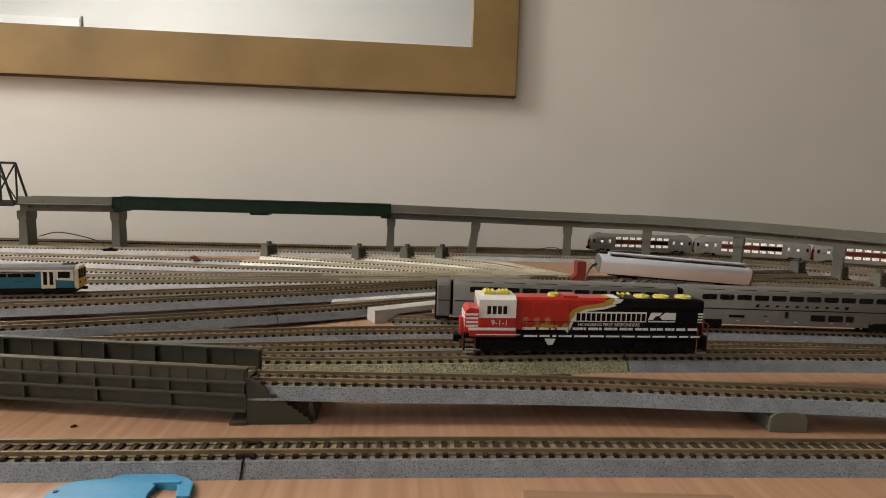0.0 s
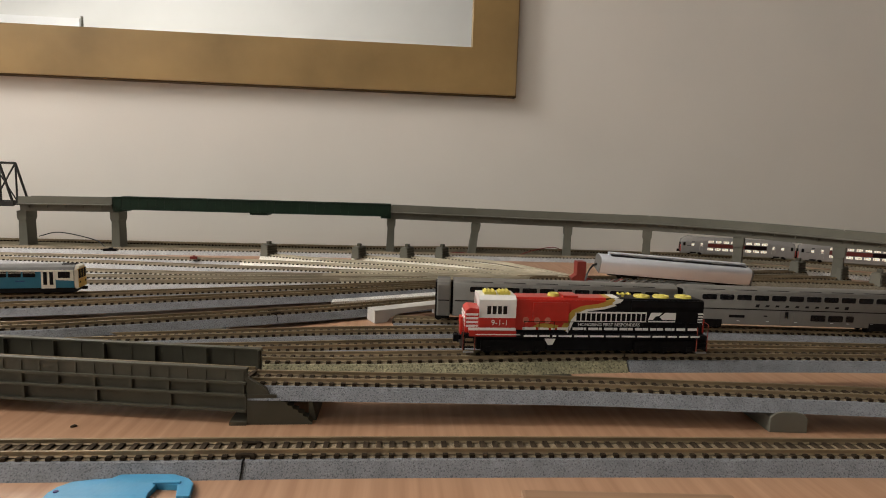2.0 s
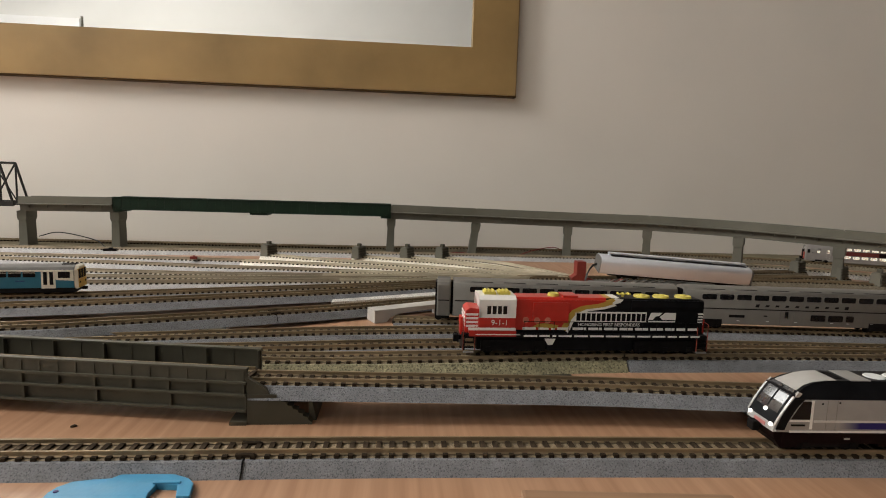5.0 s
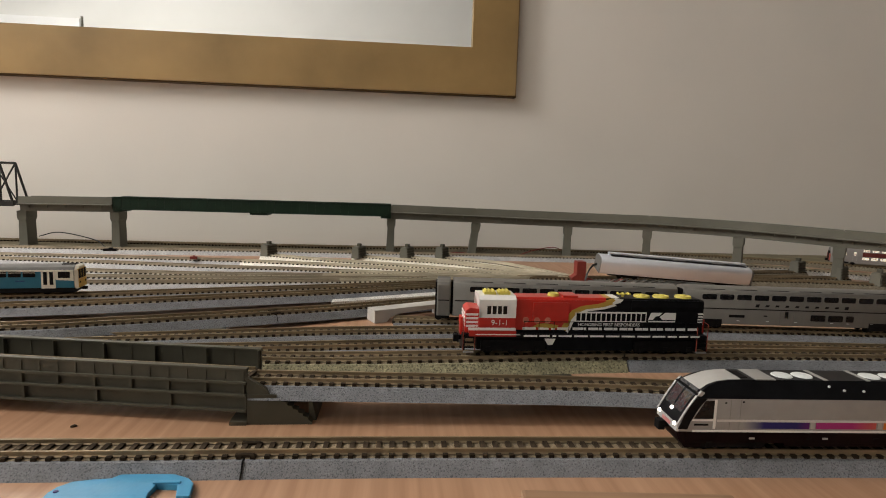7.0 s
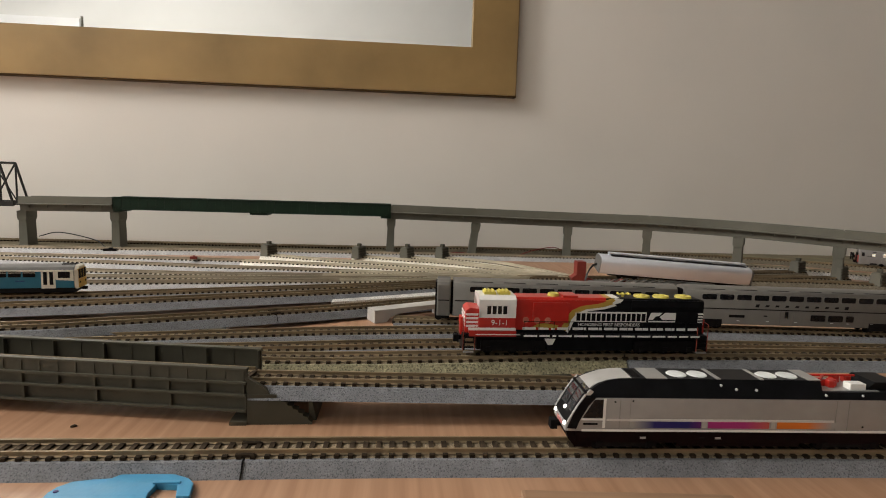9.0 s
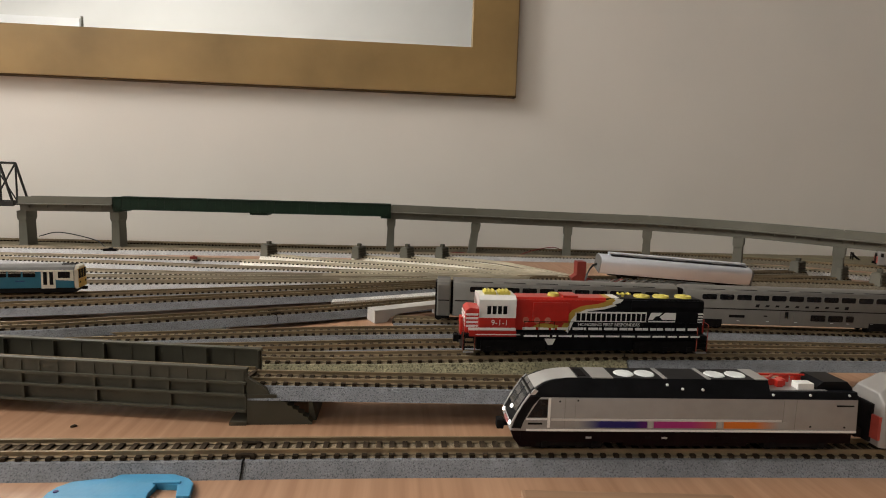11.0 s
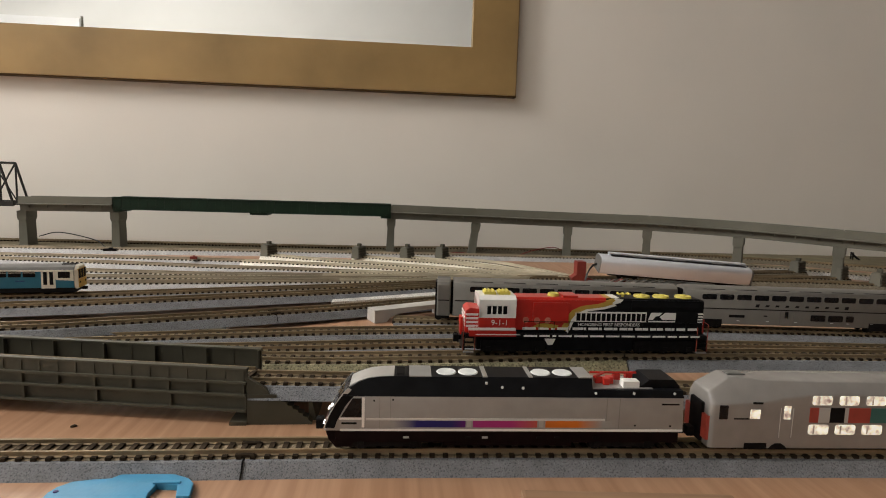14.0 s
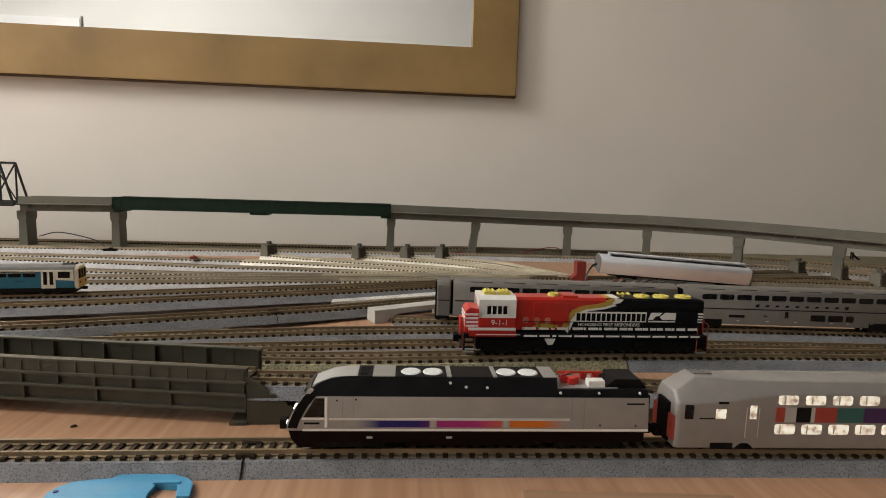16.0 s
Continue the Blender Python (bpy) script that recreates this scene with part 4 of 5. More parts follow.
part("nose_front", nose_strip(0, 4, 0.25, -8.0, 8.0), BLACK, alp, "black nose front")
for y0, y1 in ((-6.6, -0.5), (0.5, 6.6)):
    part("windscreen", nose_strip(1, 4, 0.45, y0, y1), SCREEN, alp, "grey tinted windscreen pane")
for y0, y1 in ((-9.0, -8.0), (8.0, 9.0)):
    part("nose_edge", nose_strip(0, 4, 0.45, y0, y1), VISOR, alp, "silver edge of the nose")
part("bumper", plate([(3.3, 8.8), (5.0, 8.8), (5.0, 11.8), (3.7, 11.8)], -8.6, 8.6, 0.3), VISOR, alp, "silver lower nose")
part("nose_stripe", plate([(3.1, 9.4), (3.6, 9.4), (3.8, 10.8), (3.3, 10.8)], -3.4, 3.4), mat("pale_pink_mark", (0.42, 0.16, 0.15), 0.4, vary=0.15), alp, "pale pink mark on the nose")
for yy, zz, xx in ((-6.6, 11.4, 3.4), (6.6, 11.4, 3.4), (0.0, 15.2, 5.3)):
    part("headlight", disc(0, 0, -0.35, 0.35, 0.85, 14), LAMP_ON, alp, "small lit headlight").matrix_local = Matrix.Translation(mm(xx, yy, zz)) @ Matrix.Rotation(radians(-65), 4, "Y")
for s in (-1, 1):
    y0, y1 = (-9.4, -9.1) if s < 0 else (9.1, 9.4)
    part("nose_band", plate([(3.8, 10.2), (7.4, 10.0), (8.4, 13.0), (11.6, 19.0), (14.6, 22.6), (10.2, 22.6), (7.8, 19.2), (5.8, 15.4)], y0, y1), BLACK, alp, "black nose band")
    part("cab_window", plate([(9.7, 14.4), (17.4, 14.4), (17.4, 21.6), (14.0, 21.6)], y0, y1), GLASS, alp, "dark cab side window")
    part("window_frame", bx(17.5, 18.5, y0, y1, 10.4, 22.0), WHITE, alp)
    part("window_frame", bx(9.2, 17.4, y0, y1, 13.4, 14.1), WHITE, alp)
    part("cab_badge_bar", bx(10.0, 15.6, y0, y1, 11.6, 12.3), UNDER, alp)
    part("trim_line", bx(9.5, 141.0, y0, y1, 9.0, 9.8), WHITE, alp, "pale line along the sill")
    part("trim_line", bx(19.0, 110.0, y0, y1, 13.2, 14.0), mat("pale_silver_line", (0.6, 0.58, 0.55), 0.35, vary=0.02), alp)
    part("stripe", bx(28, 56.4, y0, y1, 10.5, 13.1), FADE_NAVY, alp, "stripe that fades from silver to navy")
    part("stripe", bx(59.2, 83.8, y0, y1, 10.5, 13.1), FADE_MAGENTA, alp, "stripe that fades from magenta to red")
    part("stripe", bx(87.0, 112, y0, y1, 10.5, 13.1), FADE_ORANGE, alp, "stripe that fades from orange to silver")
    for xx in (57.8, 85.4):
        part("hatch", bx(xx - 0.8, xx + 0.8, y0, y1, 10.6, 13.2), PALE, alp)
    for xx in (24.0, 28.0, 110.5, 115.5):
        part("door_seam", bx(xx, xx + 0.14, y0 * 0.995, y1 * 0.995, 9.9, 22.2), SEAL, alp)
    part("vent_bar", bx(132, 139, y0, y1, 19.6, 20.2), UNDER, alp)
    for xx, zz in ((22, 20.8), (122, 11.4), (136, 11.2), (29, 21.2)):
        part("rivet", bx(xx - 0.3, xx + 0.3, y0, y1, zz - 0.3, zz + 0.3), UNDER, alp)
    for xx in (64.0, 70.0, 78.0, 106.0, 121.0, 137.0):
        yy = -8.95 if s < 0 else 8.95
        zz = {64.0: 27.2, 70.0: 25.8, 78.0: 25.6}.get(xx, 24.0)
        part("roof_lamp", disc(xx, 0, -0.2, 0.2, 0.55, 10), FAN_WHITE, alp, "small round roof lamp").matrix_local = Matrix.Translation(mm(0, s * (9.0 - (zz - 23.6) * 0.36), zz)) @ Matrix.Rotation(radians(90), 4, "X")
for x in (49.2, 57.6, 86.2, 94.8):
    part("roof_fan", disc(x, -0.6, 30.4, 30.95, 4.0, 32), FAN_WHITE, alp, "pale round roof fan")
for x0, x1 in ((34.8, 43.2), (62.8, 64.6), (80.4, 82.0), (99.8, 105.2)):
    part("roof_panel", bx(x0, x1, -6.2, 6.0, 30.3, 30.8, 0.1), SILVER, alp, "silver roof panel")
for x0 in (28.0,):
    part("roof_hatch", bx(x0 + 2, x0 + 5, -4, 4, 30.3, 30.7), UNDER, alp)
part("equipment_floor", bx(105.4, 129.0, -7.2, 7.2, 25.4, 25.9), SILVER, alp)
bm = bmesh.new()
for xx, yy in ((108, -2), (110.5, -4), (112.5, -2.5), (117, 2), (122, 2)):
    add_box(bm, *mm(xx, xx + 2.6, yy, yy + 3, 25.8, 29.2), 0.0005)
add_rod(bm, mm(107, 2.5, 29.6), mm(126, 2.5, 29.6), 0.0006)
add_rod(bm, mm(107, -3, 29.8), mm(113, 3, 29.4), 0.0006)
part("pantograph_base", bm, RED, alp, "red insulators and pantograph base")
part("insulator_box", bx(117.5, 124.0, -6.4, -2.4, 25.8, 29.0, 0.3), WHITE, alp, "white equipment box")
part("rear_roof_box", plate([(124, 25.6), (128, 29.8), (138, 29.8), (140.4, 26.4), (140.4, 25.6)], -6.0, 6.4, 0.3), BLACK, alp)
truck(alp, 27.0, 26, 2, 8.0, 6.4)
truck(alp, 118.0, 26, 2, 8.0, 6.4)
bm = bx(48, 98, -7.8, 7.8, 2.4, 4.2, 0.5)
part("tank", bm, MAROON, alp)
for xx in (33, 56.5, 63, 84, 91, 106):
    part("step", bx(xx, xx + 2.2, -8.7, -8.3, 5.8, 6.5), PALE if xx in (33, 63) else UNDER, alp)
coupler(alp, 4.6, -1, 8.6)
coupler(alp, 140.4, 1, 7.0)
part("end_door", bx(141.0, 141.5, -3.0, 3.0, 9.5, 21.0), UNDER, alp)
part("gangway", bx(141.2, 143.4, -4.4, 4.4, 8.0, 21.4, 0.5), UNDER, alp)
# the low roof line of this model
for piece in alp.children:
    for v in piece.data.vertices:
        if v.co.z > 0.0236:
            v.co.z = 0.0236 + (v.co.z - 0.0236) * 0.80


# ---------------------------------------------------------------- lit double-deck coach
def double_deck_coach(m, panels):
    co = thing("double_deck_coach", m, "grey double-deck model coach with lit windows", "railway coach", "double-deck coaches")
    L = 166.0

    def sec(top, r, w=9.2, crown=31.0):
        return [(-w, 4.2), (-w, top), (-r, crown), (r, crown), (w, top), (w, 4.2)]
    st = [(0.6, sec(21.6, 5.6, 8.4, 26.0)), (2.0, sec(22.2, 5.6, 9.2, 27.0)), (9.0, sec(22.4, 4.6, 9.2, 31.6)), (18.0, sec(22.6, 4.8, 9.2, 31.6)), (22.0, sec(22.8, 5.6)), (29.0, sec(24.4, 6.0)), (42.0, sec(26.4, 6.8)), (L - 42.0, sec(26.4, 6.8)), (L - 29.0, sec(24.4, 6.0)), (L - 22.0, sec(22.8, 5.6)), (L - 18.0, sec(22.6, 4.8, 9.2, 31.6)),
          (L - 9.0, sec(22.4, 4.6, 9.2, 31.6)), (L - 2.0, sec(22.2, 5.6, 9.2, 27.0)), (L - 0.6, sec(21.6, 5.6, 8.4, 26.0))]
    shell = loft(st)
    ridge = [e for e in shell.edges if len(e.link_faces) == 2 and e.calc_face_angle() > radians(12)]
    bmesh.ops.bevel(shell, geom=ridge, offset=0.0007, segments=3, affect="EDGES", profile=0.5)
    part("shell", shell, COACH, co, smooth=True)
    for s in (-1, 1):
        y0, y1 = (-9.4, -9.1) if s < 0 else (9.1, 9.4)
        n = 8
        for k in range(n):
            x = 41.0 + k * 11.0
            part("upper_window", rounded(x, x + 8.0, y0, y1, 21.1, 24.8, 0.8), LIT, co, "warmly lit window")
            part("lower_window", rounded(x - 0.6, x + 7.6, y0, y1, 9.1, 13.1, 0.8), LIT, co, "warmly lit window")
            part("seat_shadow", bx(x + 2.2, x + 2.9, y0 - 0.05, y1 + 0.05, 21.3, 24.6), INTERIOR, co)
            part("seat_shadow", bx(x + 1.2, x + 1.8, y0 - 0.05, y1 + 0.05, 9.3, 12.9), INTERIOR, co)
        xs = 41.0
        for w, m2 in panels:
            part("side_panel", bx(xs - 0.6, xs + w - 0.6, y0, y1, 14.0, 20.0), m2, co, "coloured advertising panel")
            xs += w
        for x0, x1, z0, z1, m2 in ((4.0, 7.4, 15.0, 20.6, GLASS), (16.4, 20.4, 15.3, 19.0, LIT), (30.0, 32.6, 15.2, 20.6, LIT), (L - 7.4, L - 4.0, 15.0, 20.6, GLASS), (L - 20.4, L - 16.4, 15.3, 19.0, LIT), (L - 32.6, L - 30.0, 15.2, 20.6, LIT)):
            part("end_window", bx(x0, x1, y0, y1, z0, z1, 0.3), m2, co)
        part("grab_bar", bx(10.0, 16.2, y0, y1, 16.2, 16.7), UNDER, co)
        part("number_bar", bx(17.2, 21.2, y0, y1, 21.2, 22.0), UNDER, co)
        for xx in (28.6, 33.6, L - 28.6, L - 33.6):
            part("door_seam", bx(xx, xx + 0.2, y0, y1, 8.8, 21.0), PALE, co)
        for xx in (15.0, L - 31.0):
            part("bogie_cutout", bx(xx, xx + 9.0, y0, y1, 4.15, 6.6), UNDER, co)
            part("bogie_cutout", plate([(xx + 10.0, 4.15), (xx + 17.5, 4.15), (xx + 16.6, 5.4), (xx + 15, 6.5), (xx + 12.5, 6.5), (xx + 10.8, 5.4)], y0, y1), UNDER, co)
    for xx in (0.2, L - 0.2):
        part("gangway", bx(xx - 0.8, xx + 0.8, -4.4, 4.4, 5.2, 21.0, 0.2), UNDER, co)
        part("end_stripe", bx(xx - 0.6, xx + 0.6, -8.4, -4.6, 7.4, 17.0), BRICK, co, "red end panel")
        part("end_stripe", bx(xx - 0.6, xx + 0.6, 4.6, 8.4, 7.4, 17.0), BRICK, co, "red end panel")
    part("roof_pod", bx(10.0, 17.5, -2.0, 2.0, 31.5, 32.1, 0.2), GREY_ROOF, co)
    for piece in co.children:
        piece.location.z = -0.0008 if piece.name.split(".")[0] in ("upper_window", "lower_window", "seat_shadow", "side_panel", "end_window", "number_bar") else -0.0020
    truck(co, 22.0, 22, 2, 7.4, 5.4)
    truck(co, L - 22.0, 22, 2, 7.4, 5.4)
    coupler(co, 1.0, -1, 6.0)
    coupler(co, L - 1.0, 1, 6.0)
    return co


BRICK = mat("faded_red_panel", (0.33, 0.05, 0.035), 0.4, scale=200, vary=0.15)
coach = double_deck_coach(pose(0.349, 0.203, 0.008), ((3.6, BRICK), (4.6, PALE), (6.0, BLACK), (1.6, PALE), (9.0, BRICK), (11.0, TEAL), (13.0, PURPLE), (36.0, BRICK)))
DARK_RED = mat("dark_red_panel", (0.11, 0.018, 0.014), 0.45, vary=0.15, scale=200)
tail_coach = double_deck_coach(pose(0.31, 0.88, 0.0095), ((54.0, DARK_RED), (31.0, MAROON)))
FAR_COACHES = [tail_coach] + [copy_thing(tail_coach, pose(0.31, 0.88, 0.0095)) for k in range(2)]


# ---------------------------------------------------------------- grey two-level passenger cars
def bilevel_car(m):
    c = thing("bilevel_passenger_car", m, "grey two-level model passenger car with a dark side line", "railway coach", "bilevel passenger cars")
    L = 168.0

    def sec(k):
        return [(-9.4 * k, 4.4), (-9.4 * k, 27.4), (-8.7 * k, 29.4), (-6.6 * k, 30.8), (-3 * k, 31.6), (3 * k, 31.6), (6.6 * k, 30.8), (8.7 * k, 29.4), (9.4 * k, 27.4), (9.4 * k, 4.4)]
    part("body", loft([(0.8, sec(0.93)), (2.2, sec(1.0)), (L - 2.2, sec(1.0)), (L - 0.8, sec(0.93))]), STAINLESS, c, smooth=True)
    for k in range(6):
        part("roof_slot", bx(14 + k * 24, 30 + k * 24, -8.2, -7.6, 30.0, 30.3), UNDER, c)
    for s in (-1, 1):
        y0, y1 = (-9.6, -9.3) if s < 0 else (9.3, 9.6)
        part("side_line", bx(2.2, L - 2.2, y0, y1, 15.7, 16.4), UNDER, c, "dark line along the car side")
        for k in range(11):
            x = 13.0 + k * 12.95
            part("upper_window", rounded(x, x + 10.8, y0, y1, 22.8, 26.8, 0.9), GLASS, c, "dark rounded window")
            part("window_frame", rounded(x - 0.5, x + 11.3, y0 * 0.994, y1 * 0.994, 22.4, 27.2, 1.2), SEAL, c)
        for x, w in ((95, 11), (108.2, 11), (121.4, 5.8)):
            part("lower_window", rounded(x, x + w, y0, y1, 8.4, 13.0, 0.8), GLASS, c, "dark rounded window")
        part("door_window", bx(75.7, 78.2, y0, y1, 10.0, 14.8, 0.2), GLASS, c)
        part("door_seam", bx(72.0, 72.2, y0, y1, 5.0, 15.5), GREY_ROOF, c)
        part("door_seam", bx(82.0, 82.2, y0, y1, 5.0, 15.5), GREY_ROOF, c)
        part("vent", bx(60.0, 62.5, y0, y1, 10.8, 11.7), UNDER, c)
        part("nameplate_bar", bx(34.0, 45.6, y0, y1, 9.6, 11.6), UNDER, c, "dark name bar")
        for k in range(10):
            x = 53.0 + k * 7.4
            h = 1.1 if k in (0, 9) else 0.7
            part("name_bar", plate([(x, 18.9 - h), (x + 2.6, 18.9 - h), (x + 3.2, 18.9 + h), (x + 0.6, 18.9 + h)], y0, y1), UNDER, c)
        for x in (40, 62, 83, 110, 122, 140):
            part("lamp_chip", bx(x, x + 2.2, y0, y1, 7.0, 7.4), FAN_WHITE, c)
        part("bogie_cutout", bx(8, 29.0, y0, y1, 4.35, 8.0), UNDER, c)
        part("bogie_cutout", bx(L - 29.0, L - 8, y0, y1, 4.35, 8.0), UNDER, c)
    for x in (0.4, L - 0.4):
        part("gangway", bx(x - 1.2, x + 1.2, -4.2, 4.2, 5.5, 29.0, 0.4), UNDER, c)
    truck(c, 19.0, 20, 2, 9.3, 6.6)
    truck(c, L - 19.0, 20, 2, 9.3, 6.6)
    coupler(c, 1.0, -1, 5.6)
    coupler(c, L - 1.0, 1, 5.6)
    return c


SLOPE = math.degrees(math.atan(-0.080))
car = bilevel_car(pose(0.0430, 0.4103, 0.008, 0, 0, SLOPE))
copy_thing(car, pose(0.0430 + 0.1718, 0.4103 - 0.1718 * 0.080, 0.008, 0, 0, SLOPE))

# ---------------------------------------------------------------- blue two-axle railcar
pc = thing("railcar", pose(-0.2665, 0.4890, 0.0078, 0, 0, 9.0) @ Matrix.Diagonal((1.08, 1.08, 1.08, 1)), "blue and cream model railcar with a yellow end", "railcar")


def rc_sec(k=1.0):
    return [(-8.6 * k, 5.0), (-8.8 * k, 12.0), (-8.4 * k, 19.4), (8.4 * k, 19.4), (8.8 * k, 12.0), (8.6 * k, 5.0)]


part("body", loft([(-96, rc_sec()), (-2.0, rc_sec())]), BLUE, pc)
part("roof", loft([(x, [(-8.4, 19.4), (-7.4, 21.4), (-4.0, 22.8), (4.0, 22.8), (7.4, 21.4), (8.4, 19.4)]) for x in (-96, -2.0)]), GREY_ROOF, pc, "dark grey roof", smooth=True)
part("cab_end", loft([(-1.6, [(-8.6, 5.0), (-8.8, 12.0), (-8.4, 19.4), (-5.0, 22.8), (5.0, 22.8), (8.4, 19.4), (8.8, 12.0), (8.6, 5.0)]), (0.9, [(-8.0, 5.0), (-8.2, 12.0), (-7.6, 19.0), (-4.6, 22.0), (4.6, 22.0), (7.6, 19.0), (8.2, 12.0), (8.0, 5.0)])]), CREAM, pc, "cream cab end")
part("yellow_panel", bx(0.6, 1.1, -7.8, 7.8, 5.2, 11.8, 0.2), YELLOW_END, pc, "yellow lower cab panel")
for y0, y1 in ((-7.3, -2.7), (-2.2, 2.2), (2.7, 7.3)):
    part("windscreen", bx(0.0, 1.05, y0, y1, 12.4, 19.6, 0.4), UNDER, pc, "dark windscreen pane")
part("end_surround", bx(0.2, 0.95, -7.7, 7.7, 11.9, 20.2, 0.3), YELLOW_END, pc, "yellow windscreen surround")
for yy in (-5.6, 5.6):
    part("headlight", disc(0, 0, -0.3, 0.3, 0.9, 12), UNDER, pc).matrix_local = Matrix.Translation(mm(1.2, yy, 9.4)) @ Matrix.Rotation(radians(90), 4, "Y")
for s in (-1, 1):
    y0, y1 = (-8.95, -8.4) if s < 0 else (8.4, 8.95)
    part("cream_panel", plate([(-40, 18.2), (-40, 19.4), (-2, 19.4), (-2, 11.0), (-14, 11.8), (-16, 18.2)], y0, y1), CREAM, pc, "cream panel round the cab door")
    leaf = part("door", bx(-24.0, -14.4, y0 - 0.05, y1 + 0.05, 5.2, 18.8, 0.2), CREAM, pc, "cream folding door")
    for x in (-22.6, -18.4):
        part("door_glass", bx(x, x + 2.6, y0 - 0.15, y1 + 0.15, 8.0, 18.0, 0.2), GLASS, leaf)
    part("cab_window", bx(-12.6, -4.4, y0 - 0.1, y1 + 0.1, 13.2, 18.2, 0.3), GLASS, pc)
    for k in range(7):
        x = -36.0 - k * 9.6
        part("window", bx(x, x + 8.2, y0 - 0.1, y1 + 0.1, 14.0, 18.4, 0.3), GLASS, pc, "dark side window")
        part("window_top", bx(x, x + 8.2, y0 - 0.14, y1 + 0.14, 17.2, 17.6), CREAM, pc)
    part("cream_band", bx(-96, -40, y0 + 0.1, y1 - 0.1, 18.5, 19.4), CREAM, pc)
    part("name_bar", bx(-41, -35, y0, y1, 10.8, 11.4), NAVY, pc)
    part("solebar", bx(-96, -1.0, y0, y1, 2.4, 5.6), UNDER, pc, "dark sole bar")
part("underframe", bx(-96, -2, -7.4, 7.4, 1.6, 5.0, 0.4), UNDER, pc)
part("roof_vent", bx(-12, -3, -3, 3, 22.6, 23.4, 0.2), UNDER, pc)
wheelset(pc, -22)
wheelset(pc, -78)
part("coupler", bx(0.8, 4.2, -1.2, 1.2, 3.0, 5.0, 0.3), UNDER, pc)

# ---------------------------------------------------------------- bright silver coach lying on a rerailing frame
sv = thing("silver_coach", pose(0.2265, 0.5860, 0.0150, 14, 3.4, -1.5), "bright silver streamlined coach lying askew on a ramp", "railway coach")


def sv_sec(k=1.0):
    half = [(9.2, 6.0), (9.8, 9.0), (9.9, 16.0), (9.4, 19.4), (8.2, 21.8), (6.0, 23.2), (2.6, 23.8)]
    out = [(-y, z) for y, z in half] + half[::-1]
    return [(y * k, 14.0 + (z - 14.0) * k) for y, z in out]


part("shell", loft([(-7.0, sv_sec(0.98)), (-6.4, sv_sec()), (161.4, sv_sec()), (162.0, sv_sec(0.98))]), CHROME, sv, smooth=True)
part("end_cap", loft([(-7.5, sv_sec(0.985)), (-6.9, sv_sec(0.985))]), GREY_ROOF, sv, "grey end of the coach")
part("roof_channel", bx(6, 158, -2.0, 2.6, 23.0, 24.4, 0.3), UNDER, sv, "dark roof channel")
part("roof_ridge", bx(4, 160, 2.8, 7.6, 20.4, 26.0, 0.8), CHROME, sv, "bright silver roof ridge")
for x in (30, 75, 120):
    part("roof_vent", bx(x, x + 14, -0.6, 1.8, 24.0, 25.0, 0.2), GREY_ROOF, sv)
part("end_frame", bx(161.6, 164.6, -8.6, 8.6, 4.6, 21.4, 0.5), GREY_ROOF, sv, "grey end frame")
part("end_diaphragm", bx(163.8, 167.6, -4.6, 4.6, 4.4, 19.2, 0.5), UNDER, sv, "dark end diaphragm")
for yy in (-7.2, 5.2):
    part("end_step", bx(164.0, 166.4, yy, yy + 2.0, 2.6, 6.4, 0.3), UNDER, sv)
part("underframe", bx(4, 158, -6.0, 6.0, 3.0, 7.2, 0.5), UNDER, sv, "dark underframe")
truck(sv, 26, 22, 2, 7.2, 5.4)
truck(sv, 138, 22, 2, 7.2, 5.4)

ramp = thing("rerailing_ramp", pose(0.206, 0.598, 0.0), "grey and red plastic rerailing ramp with long slats", "ramp")
part("red_stop", plate([(-6.4, 0), (27, 0), (27, 3), (15, 8), (9.6, 9), (9.6, 27), (-0.8, 27), (-0.8, 12), (-6.4, 8)], 8.0, 20.0, 0.4), RED_PLASTIC, ramp, "dull red plastic stop")
part("red_wedge", plate([(32, 0), (70, 0), (70, 2), (50, 9), (40, 7)], -6.0, 8.0, 0.4), RED_PLASTIC, ramp, "dull red plastic wedge")
for k in range(9):
    bm = bmesh.new()
    x = 18 + k * 9.0
    add_rod(bm, mm(x, -24 + k * 0.5, 6.0), mm(x + 34, -6, 15.5 - k * 0.8), 0.0011)
    part("slat", bm, PALE, ramp)
part("ramp_base", bx(12, 160, -26, 14, 0.0, 6.0, 0.4), GREY_ROOF, ramp)

# ---------------------------------------------------------------- pale ramp, loose bits and wires
wr = thing("platform_ramp", pose(-0.0170, 0.4270, 0.0, 0, 0, 27), "pale grey plastic ramp piece with an arched underside", "ramp")
bm = prism([(p[0] * 0.001, p[1] * 0.001) for p in ((0, 0), (10.5, 0), (13, 3.0), (19, 5.0), (26, 6.0), (68, 7.4), (68, 10.6), (0, 10.2))], -0.004, 0.010, "y", 0.0005)
part("ramp_body", bm, PALE, wr)
part("ramp_foot", bx(60, 68, -3.6, 9.6, 0, 7.6, 0.3), PALE, wr)

